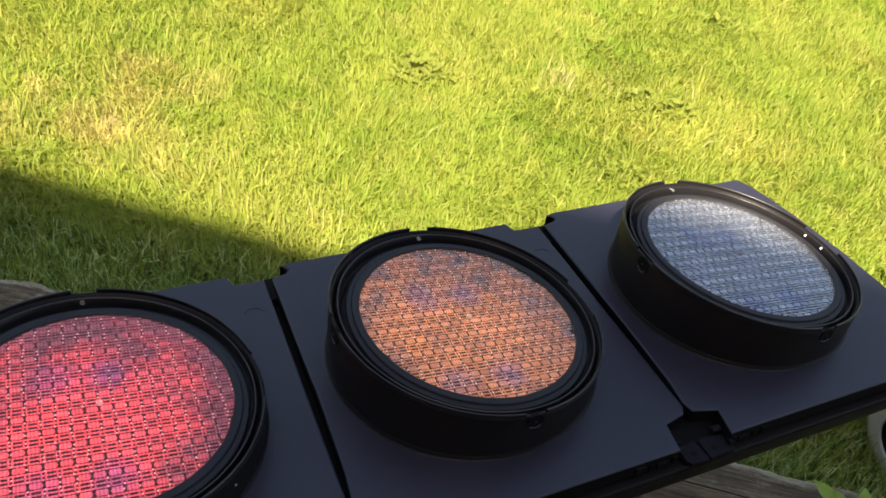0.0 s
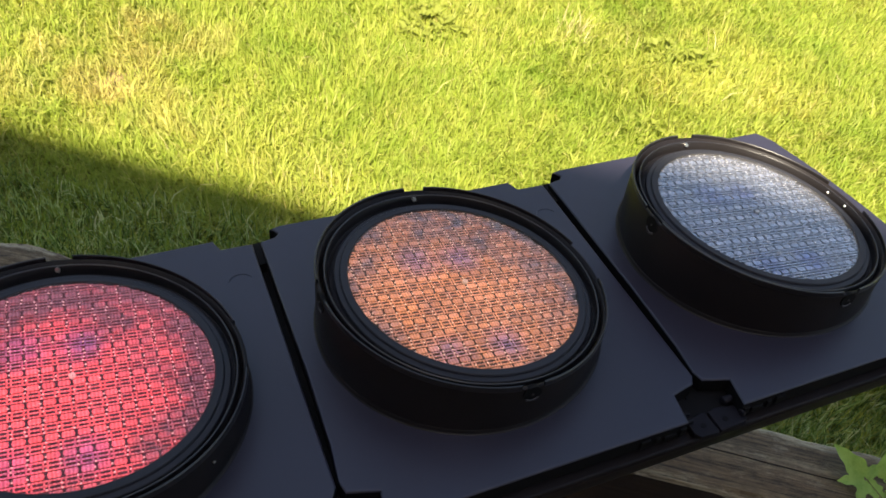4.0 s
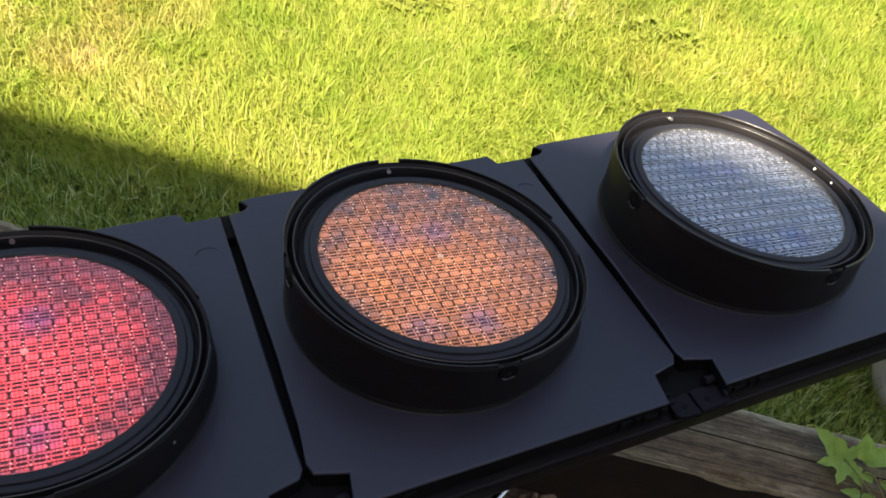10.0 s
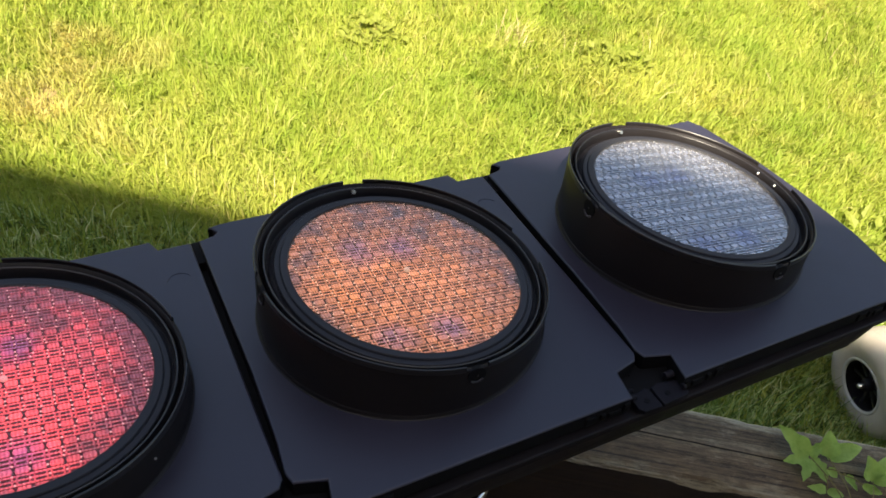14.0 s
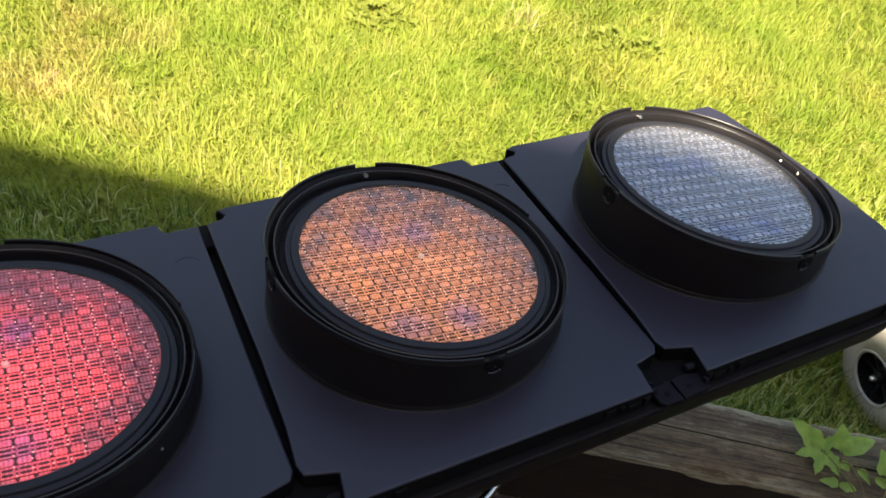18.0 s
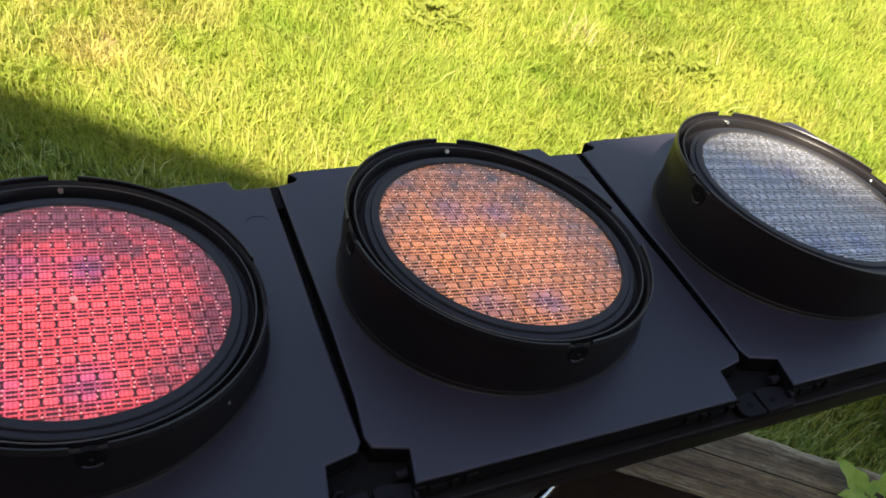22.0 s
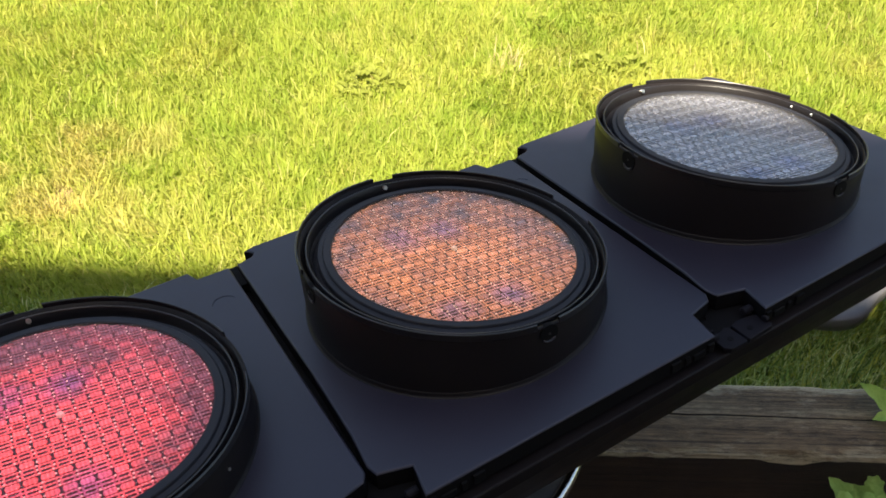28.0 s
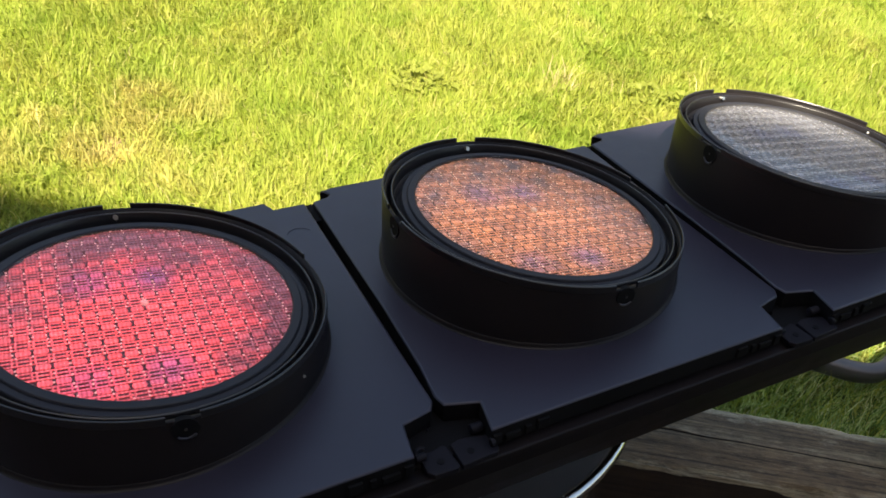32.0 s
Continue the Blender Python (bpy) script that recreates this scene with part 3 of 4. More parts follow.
# specks with their own emission, painting glints of the lit lens
def lit_sparkle(name, glow, strength):
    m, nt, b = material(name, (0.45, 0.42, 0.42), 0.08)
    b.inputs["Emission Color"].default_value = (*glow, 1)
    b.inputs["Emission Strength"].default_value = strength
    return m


SPARKLE_RED = lit_sparkle("red_lens_sparkle", (1.0, 0.25, 0.23), 0.15)
SPARKLE_AMBER = lit_sparkle("amber_lens_sparkle", (1.0, 0.50, 0.22), 0.10)


def aspect(cx, outline, lens_mat, back, sparkle_mat, colour):
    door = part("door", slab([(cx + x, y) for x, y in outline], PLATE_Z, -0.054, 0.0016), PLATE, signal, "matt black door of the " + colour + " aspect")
    # door sides coloured near-black, darker than the top, for their shade
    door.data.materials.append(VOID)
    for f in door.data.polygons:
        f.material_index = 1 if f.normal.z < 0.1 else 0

    def tilt(name, bm, *rest):
        """The lens and its collar face a little towards the foot of the signal."""
        for v in bm.verts:
            f = min(1.0, max(0.0, (v.co.z + 0.0385) / 0.034))
            v.co.z -= 0.1405 * (v.co.x - cx) * f
            v.co.x -= 0.0008 * (1 - f)
        return part(name, bm, *rest)

    at, ring = (cx, 0.0, 0.0), (cx - 0.001, 0.0008, 0.0)
    tilt("visor_collar", lathe([(0.1212, -0.0396), (0.1204, -0.0385), (0.1201, -0.0350), (0.1199, 0.0045), (0.1195, 0.0053), (0.1172, 0.0053), (0.1164, -0.003), (0.1130, -0.0035), (0.1085, -0.0065)], ring), BLACK, door, "deep black collar round the lens", True)
    tilt("collar_foot", lathe([(0.1222, -0.0389), (0.1214, -0.0385), (0.1208, -0.0379), (0.1204, -0.0370), (0.1202, -0.0355), (0.1196, -0.0355)], ring), FOOT, door, "moulded fillet at the foot of the collar", True)
    tilt("inner_ring", lathe([(0.1138, -0.0034), (0.1133, 0.0046), (0.1129, 0.0053), (0.1122, 0.0053), (0.1118, 0.0046), (0.1109, -0.0045)], ring), LIP, door, "thin raised ring inside the collar", True)
    for a0, a1 in ((94.2, 173.0), (11.5, 85.0), (-84.0, -12.0), (-175.0, -93.0)):
        tilt("visor_lip", lathe([(0.1184, 0.0040), (0.1202, 0.0040), (0.1201, 0.0087), (0.1197, 0.0093), (0.1189, 0.0093), (0.1185, 0.0087), (0.1184, 0.0040)], ring, 120, (a0, a1)), LIP, door)
    for a in (-88.5, 180.0):
        out, side = Vector((math.cos(radians(a)), math.sin(radians(a)), 0)), Vector((-math.sin(radians(a)), math.cos(radians(a)), 0))
        mid = Vector(ring) + out * 0.1202 + Vector((0, 0, -0.0012))
        # no hollow here: a flush near-black disc paints the recess shade
        clip = tilt("recess_disc", rod(bmesh.new(), mid - out * 0.003, mid + out * 0.0004, 0.0078, 24), VOID, door, "screw recess in the collar")
        # paler arc painting the light caught at the recess bottom
        arc = [mid + out * 0.0004 + side * 0.0070 * math.cos(q) + Vector((0, 0, -0.0070 * math.sin(q))) for q in (math.pi * (0.24 + 0.52 * i / 14) for i in range(15))]
        tilt("recess_lit_arc", tube_along(arc, 0.0008, 8), PLATE, clip, "", True)
        tilt("screw", rod(bmesh.new(), mid, mid + out * 0.0010, 0.0010, 10), LIP, clip)
    bm = bmesh.new()
    a = radians(91.5)
    rod(bm, (cx + 0.1128 * math.cos(a), 0.1128 * math.sin(a), 0.002), (cx + 0.1098 * math.cos(a), 0.1098 * math.sin(a), 0.003), 0.0019, 10)
    tilt("screw", bm, ZINC, door, "small bright screw in the collar")
    for a in (8.5, -3.5) if colour == "green" else ():
        out = Vector((math.cos(radians(a)), math.sin(radians(a)), 0))
        tilt("collar_clip", rod(bmesh.new(), Vector(at) + out * 0.1095 + Vector((0, 0, 0.0010)), Vector(at) + out * 0.1125 + Vector((0, 0, 0.0030)), 0.0014, 8), ZINC, door)
    tilt("bezel", lathe([(0.1100, -0.0060), (0.1068, -0.0040), (0.1062, -0.0004), (0.1056, 0.0002), (0.1022, 0.0006), (0.1016, 0.0022), (0.1010, 0.0027), (0.0962, 0.0030), (0.0953, 0.0024), (0.0950, -0.0050)], at), BEZEL, door, "stepped dark grey sealing ring")
    lens = tilt("lens", lathe([(0.0980, 0.0000), (0.05, 0.0004), (0.0002, 0.0004)], at, 72), back, door, ("lit " if colour != "green" else "unlit ") + colour + " signal lens with a moulded pattern", True)
    bm = bmesh.new()
    px, py, z0 = 0.0096, 0.01475, 0.0003
    for j in range(-7, 8):
        for i in range(-11, 11):
            x, y = i * px + 0.0041, j * py - 0.0051
            if math.hypot(x, y) < 0.0965:
                hex_cell(bm, cx + x, y, px * 0.43, 0.00245, z0, 0.0007)
            for dy in (0.0040, 0.0074, 0.0108):
                if math.hypot(x, y + dy) < 0.0965:
                    bar_cell(bm, cx + x, y + dy, px * 0.50, 0.00066, z0, 0.0006)
            for dx in (0.5 * px - 0.0013, 0.5 * px + 0.0013):
                for dy in (0.0057, 0.0091):
                    if math.hypot(x + dx, y + dy) < 0.0965:
                        bar_cell(bm, cx + x + dx, y + dy, 0.00055, 0.0010, z0, 0.0006)
    bmesh.ops.recalc_face_normals(bm, faces=bm.faces)
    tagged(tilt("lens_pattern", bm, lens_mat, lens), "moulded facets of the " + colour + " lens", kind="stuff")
    # random bright specks added as painted sparkle between the facets
    bm, rnd = bmesh.new(), random.Random(colour)
    for j in range(-7, 8):
        for i in range(-11, 11):
            x, y = (i + 0.5) * px + 0.0041, j * py - 0.0051
            for dy in (-0.0004, 0.0040, 0.0074, 0.0108):
                if math.hypot(x, y + dy) < 0.0955 and rnd.random() < 0.5:
                    bar_cell(bm, cx + x + rnd.uniform(-0.0012, 0.0012), y + dy, 0.0006, 0.0005, 0.0003, 0.0010)
    bmesh.ops.recalc_face_normals(bm, faces=bm.faces)
    tagged(tilt("lens_sparkle", bm, sparkle_mat, lens), "tiny bright specks added as sparkle between the facets", kind="stuff")
    # nub takes the speck material for a painted highlight
    tilt("lens_nub", lathe([(0.0026, 0.0000), (0.0023, 0.0022), (0.0017, 0.0028), (0.0009, 0.0014), (0.0002, 0.0012)], at, 20), sparkle_mat, lens, "", True)
    cover = tilt("lens_cover", lathe([(0.0955, 0.0022), (0.0940, 0.0026), (0.08, 0.0034), (0.05, 0.0044), (0.0002, 0.0050)], at, 72), COVER, lens, "clear glossy outer cover", True)
    cover.visible_shadow = False
    part("moulding_mark", lathe([(0.0100, -0.0392), (0.0104, -0.0386), (0.0108, -0.0392)], (cx + 0.134, 0.096, 0), 40, (20, 170)), PLATE, door)
    return door


aspect(-0.30, END_LEFT + MID_RIGHT, RED, BACK_RED, SPARKLE_RED, "red")
aspect(0.0, MID_LEFT + MID_RIGHT, AMBER, BACK_AMBER, SPARKLE_AMBER, "amber")
aspect(0.30, MID_LEFT + END_RIGHT, DARK, BACK_DARK, SPARKLE, "green")


part("collar_rivet", rod(bmesh.new(), (-0.2215, -0.0880, -0.0180), (-0.2205, -0.0892, -0.0180), 0.0010, 8), ZINC, signal)


def hinge(x):
    # pocket floor coloured near-black for its shade
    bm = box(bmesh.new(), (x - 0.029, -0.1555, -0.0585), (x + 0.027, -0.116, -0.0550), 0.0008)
    h = part("hinge_pocket", bm, VOID, signal, "pocket floor between two doors, its shade put into the colour")
    left = [(-0.0235, -0.1500), (-0.0235, -0.1640), (-0.0200, -0.1682), (-0.0045, -0.1690), (-0.0028, -0.1675), (-0.0040, -0.1500), (-0.0068, -0.1478), (-0.0095, -0.1490), (-0.0150, -0.1500)]
    right = [(-0.0006, -0.1685), (0.0240, -0.1672), (0.0262, -0.1650), (0.0262, -0.1520), (0.0180, -0.1500), (0.0060, -0.1478), (-0.0010, -0.1500), (-0.0012, -0.1670)]
    for outline, hole in ((left, -0.0125), (right, 0.0085)):
        bm = slab([(x + a, c) for a, c in outline], -0.0520, -0.0560, 0.0007)
        plate = part("hinge_plate", bm, HINGE, h, "grey hinge plate with a screw hole")
        # near-black disc painting the dark of the screw hole
        part("hinge_hole", rod(bmesh.new(), (x + hole, -0.1598, -0.0530), (x + hole, -0.1598, -0.0516), 0.0024, 14), VOID, plate)
    hook = [(x - 0.0215 + 0.0032 * math.cos(q), -0.1500 + 0.0032 * math.sin(q), -0.0500) for q in (math.pi * (0.15 + 1.3 * i / 10) for i in range(11))]
    part("hinge_hook", tube_along(hook, 0.0014, 8), HINGE, h, "", True)
    for a, c, y, r in ((-0.027, -0.020, -0.1540, 0.0024), (0.0150, 0.0235, -0.1462, 0.0034), (0.0215, 0.0245, -0.1610, 0.0030)):
        bm = rod(bmesh.new(), (x + a, y, -0.0492), (x + c, y, -0.0492), r, 14)
        bmesh.ops.bevel(bm, geom=[e for e in bm.edges if len(e.link_faces) == 2 and e.calc_face_angle() > 1.0], offset=0.0006, segments=2, profile=0.5, affect="EDGES")
        part("hinge_barrel", bm, HINGE, h, "", True)
    part("hinge_pin", rod(bmesh.new(), (x - 0.0085, -0.1310, -0.0550), (x - 0.0085, -0.1310, -0.0528), 0.0008, 10), HINGE, h, "tiny steel pin")


for x in (-0.146, 0.154):
    hinge(x)
for cx in (-0.3, 0.0, 0.3):
    for k in range(4):
        for side in (-1, 1):
            x = cx + side * (0.085 + 0.0115 * k)
            half = (0.0046, 0.0022, 0.0058, 0.0030)[k]
            bm = box(bmesh.new(), (x - half, -0.1618, -0.0530), (x + half, -0.1550, -0.0440 - 0.0014 * (k % 3)), 0.0008)
            # near-black paints out the sky sheen on the clip tops
            part("door_clip", bm, VOID, signal)
bm = slab([(-0.4570, 0.120), (-0.4548, 0.045), (-0.4515, -0.075), (-0.4490, -0.152), (-0.4440, -0.152), (-0.4464, -0.075), (-0.4490, 0.045), (-0.4500, 0.120)], -0.0455, -0.0580, 0.001)
strip = part("end_strip", bm, PLATE, signal, "thin dark strip on the red end")
for x, y in ((-0.4512, 0.062), (-0.4510, 0.050), (-0.4485, -0.045), (-0.4462, -0.128), (-0.4458, -0.143)):
    part("rivet", rod(bmesh.new(), (x, y, -0.047), (x, y, -0.0450), 0.0022, 10), BLACK, strip)
bm = box(bmesh.new(), (-0.4455, -0.1655, -0.0590), (-0.4200, -0.147, -0.0540), 0.001)
corner = part("corner_bracket", bm, BLACK, signal, "bracket in the corner pocket of the red end")
part("bracket_screw", rod(bmesh.new(), (-0.4358, -0.158, -0.0545), (-0.4358, -0.158, -0.0530), 0.0030, 14), VOID, corner)
bm = box(bmesh.new(), (0.440, -0.160, -0.0580), (0.462, -0.135, -0.0500), 0.001)
corner = part("corner_bracket", bm, HINGE, signal, "bracket in the corner pocket of the green end")
part("bracket_screw", rod(bmesh.new(), (0.453, -0.148, -0.050), (0.453, -0.148, -0.0455), 0.004, 14), ZINC, corner)


# ---- steel bin ----
def steel_bin():
    thing = empty("steel_bin", pose(-0.065, 0.026, 0.0), "open polished steel bin standing on the patio under the signal", "bin")
    top = 0.5875
    part("bin_wall", lathe([(0.165, 0.0), (0.170, 0.004), (0.189, top - 0.006)], (0, 0, 0), 80), STEEL, thing, "", True)
    part("bin_lining", lathe([(0.187, top - 0.006), (0.167, 0.008), (0.0005, 0.008)], (0, 0, 0), 80), DULL, thing, "dull inside of the bin", True)
    part("rim", lathe([(0.187, top - 0.014), (0.192, top - 0.014), (0.1955, top - 0.008), (0.195, top - 0.002), (0.191, top + 0.0015), (0.187, top - 0.001), (0.185, top - 0.006), (0.187, top - 0.014)], (0, 0, 0), 80), STEEL, thing, "rolled bright steel rim", True)
    for z in (0.22, 0.44):
        r = 0.170 + 0.019 * z / top
        part("swage", lathe([(r, z - 0.008), (r + 0.004, z), (r, z + 0.008)], (0, 0, 0), 80), STEEL, thing, "", True)
    return thing


steel_bin()


# ---- go-kart on the lawn: a wheel and its frame ----
def kart_frame():
    hub = Vector((0.998, -0.061, 0.104))
    size = 0.79
    axis = Vector((-0.955, 0.256, -0.150)).normalized()
    thing = empty("pedal_kart", Matrix.Translation((hub.x, hub.y, 0)), "pedal go-kart with cream-grey tyre and bent black frame on lawn", "go-kart")
    off = Matrix.Translation((-hub.x, -hub.y, 0))
    rot = Matrix.Translation(hub) @ axis.to_track_quat("Z", "Y").to_matrix().to_4x4()

    def put(name, bm, mat, parent, label="", smooth=False):
        bmesh.ops.transform(bm, matrix=off @ rot @ Matrix.Scale(size, 4), verts=bm.verts)
        return part(name, bm, mat, parent, label, smooth)

    tyre = put("tyre", lathe([(0.068, -0.076), (0.100, -0.086), (0.118, -0.076), (0.1262, -0.058), (0.1285, -0.048), (0.1272, -0.0465), (0.1288, -0.045), (0.1299, -0.030), (0.1284, -0.0285), (0.1299, -0.027), (0.1302, -0.012), (0.1286, -0.0105), (0.1301, -0.009), (0.1294, 0.004), (0.1278, 0.0055), (0.1287, 0.007), (0.1262, 0.018), (0.119, 0.034), (0.100, 0.043), (0.067, 0.039), (0.061, 0.032), (0.061, -0.070), (0.068, -0.076)]), TYRE, thing, "worn pale grey tyre", True)
    put("wheel_rim", lathe([(0.0681, 0.035), (0.0676, 0.0395), (0.0662, 0.0415), (0.0635, 0.0412), (0.0612, 0.0400), (0.0598, 0.0360)]), RIM_PAINT, tyre, "pale painted wheel rim", True)
    put("wheel_well", lathe([(0.0603, 0.0375), (0.0596, 0.018), (0.0575, -0.012)]), BLACK, tyre, "deep black inside of the wheel", True)
    for k in range(9):
        a = 2 * math.pi * k / 9
        bm = box(bmesh.new(), (0.012, -0.0045, 0.004), (0.061, 0.0045, 0.016), 0.0015, Matrix.Rotation(a, 4, "Z"))
        put("spoke", bm, LIP, tyre)
    put("wheel_disc", lathe([(0.0589, -0.012), (0.0005, -0.012)]), BLACK, tyre)
    put("hub", lathe([(0.017, -0.01), (0.017, 0.026), (0.013, 0.032), (0.0005, 0.032)]), BLACK, tyre, "", True)
    put("axle_end", lathe([(0.006, 0.030), (0.006, 0.044), (0.004, 0.046), (0.0005, 0.046)], steps=20), ZINC, tyre, "bright axle end", True)
    put("axle", lathe([(0.0005, -0.11), (0.007, -0.11), (0.007, -0.01), (0.0005, -0.01)], steps=16), TUBE, thing, "", True)
    knots = [(0.758, 0.225), (0.775, 0.180), (0.798, 0.146), (0.826, 0.118), (0.850, 0.094), (0.875, 0.074), (0.902, 0.062), (0.930, 0.061), (0.962, 0.070), (1.005, 0.078), (1.060, 0.074), (1.110, 0.050)]
    bm = bar_along(curve_points([(x, y, 0.072) for x, y in knots]), 0.0138, 0.017)
    bmesh.ops.transform(bm, matrix=off, verts=bm.verts)
    part("frame_bar", bm, FRAME_PAINT, thing, "bent flat frame bar, grey-black paint", True)
    bm = tube_along([(1.085, 0.060, 0.072), (1.082, 0.010, 0.080), (1.078, -0.040, 0.084)], 0.009, 10)
    bmesh.ops.transform(bm, matrix=off, verts=bm.verts)
    part("frame_strut", bm, TUBE, thing, "", True)
    return thing


kart_frame()


# ---- toy vehicle beside the patio end of the sleeper ----
def toy_vehicle():
    base = Vector((-0.66, 0.30, 0.0))
    thing = empty("toy_tractor", Matrix.Translation(base), "yellow and black ride-on toy with rainbow sticker on patio", "ride-on toy")
    off = Matrix.Translation(-base)

    def put(name, bm, mat, label="", parent=thing, smooth=False):
        bmesh.ops.transform(bm, matrix=off, verts=bm.verts)
        return part(name, bm, mat, parent, label, smooth)

    put("yellow_body", slab([(-0.80, 0.285), (-0.60, 0.282), (-0.552, 0.277), (-0.541, 0.273), (-0.519, 0.233), (-0.512, 0.196), (-0.501, 0.197), (-0.496, 0.184), (-0.502, 0.178), (-0.502, 0.11), (-0.80, 0.11)][::-1], 0.250, 0.055, 0.006), YELLOW, "glossy yellow plastic body")
    put("seat_base", slab([(-0.78, 0.20), (-0.515, 0.20), (-0.510, 0.40), (-0.78, 0.43)], 0.225, 0.05, 0.006), VOID, "black plastic base")
    panel = put("black_panel", slab([(-0.80, 0.29), (-0.56, 0.292), (-0.533, 0.300), (-0.519, 0.320), (-0.519, 0.357), (-0.552, 0.402), (-0.62, 0.42), (-0.80, 0.40)], 0.298, 0.20, 0.004), BLACK, "black plastic panel")
    colours = ((0.55, 0.03, 0.02), (0.75, 0.16, 0.02), (0.80, 0.55, 0.05), (0.05, 0.32, 0.08), (0.05, 0.22, 0.60))
    for k, col in enumerate(colours):
        m = plastic("sticker_colour", col, tuple(v * 1.1 for v in col), 0.4)
        t = Matrix.Translation((-0.541 + 0.0050 * k, 0.3835 - 0.0083 * k, 0.2982)) @ Matrix.Rotation(radians(33), 4, "Z")
        put("sticker_stripe", box(bmesh.new(), (-0.040, -0.0043, 0), (-0.001 - 0.002 * (k == 4), 0.0043, 0.0012), 0, t), m, "", panel)
    white = plastic("white_sticker", (0.6, 0.6, 0.62), (0.7, 0.7, 0.7), 0.4)
    for x, y, l, a in ((-0.548, 0.3465, 0.022, -12), (-0.5345, 0.3220, 0.0165, 33), (-0.5255, 0.3080, 0.0115, 33), (-0.5400, 0.3080, 0.0085, -50), (-0.5330, 0.3110, 0.0040, 95), (-0.5270, 0.3150, 0.0040, 95), (-0.5210, 0.3200, 0.0040, 95)):
        t = Matrix.Translation((x, y, 0.2982)) @ Matrix.Rotation(radians(a), 4, "Z")
        put("sticker_bar", box(bmesh.new(), (-l, -0.0012, 0), (l, 0.0012, 0.0012), 0, t), white, "", panel)
    put("latch", slab([(-0.517, 0.272), (-0.5035, 0.266), (-0.5035, 0.352), (-0.508, 0.358), (-0.5165, 0.356)], 0.296, 0.12, 0.004), TUBE, "dark grey latch block")
    put("latch", slab([(-0.528, 0.262), (-0.507, 0.258), (-0.507, 0.270), (-0.528, 0.272)], 0.288, 0.22, 0.003), TUBE)
    put("frame_tube", tube_along(curve_points([(-0.80, 0.58, 0.24), (-0.66, 0.555, 0.29), (-0.556, 0.511, 0.30), (-0.531, 0.486, 0.30), (-0.505, 0.454, 0.30), (-0.47, 0.40, 0.27), (-0.46, 0.33, 0.20)]), 0.0125, 14), TUBE, "curved black tube", smooth=True)
    put("handle_tube", tube_along(curve_points([(-0.60, 0.275, 0.296), (-0.540, 0.178, 0.295), (-0.507, 0.124, 0.294), (-0.470, 0.064, 0.280), (-0.445, 0.020, 0.18), (-0.440, 0.010, 0.02)]), 0.0125, 14), TUBE, "", smooth=True)
    for x, y in ((-0.80, 0.15), (-0.80, 0.40), (-0.57, 0.16), (-0.57, 0.38)):
        bm = rod(bmesh.new(), (x, y - 0.025, 0.075), (x, y + 0.025, 0.075), 0.075, 28)
        put("wheel", bm, BLACK)
    return thing


toy_vehicle()


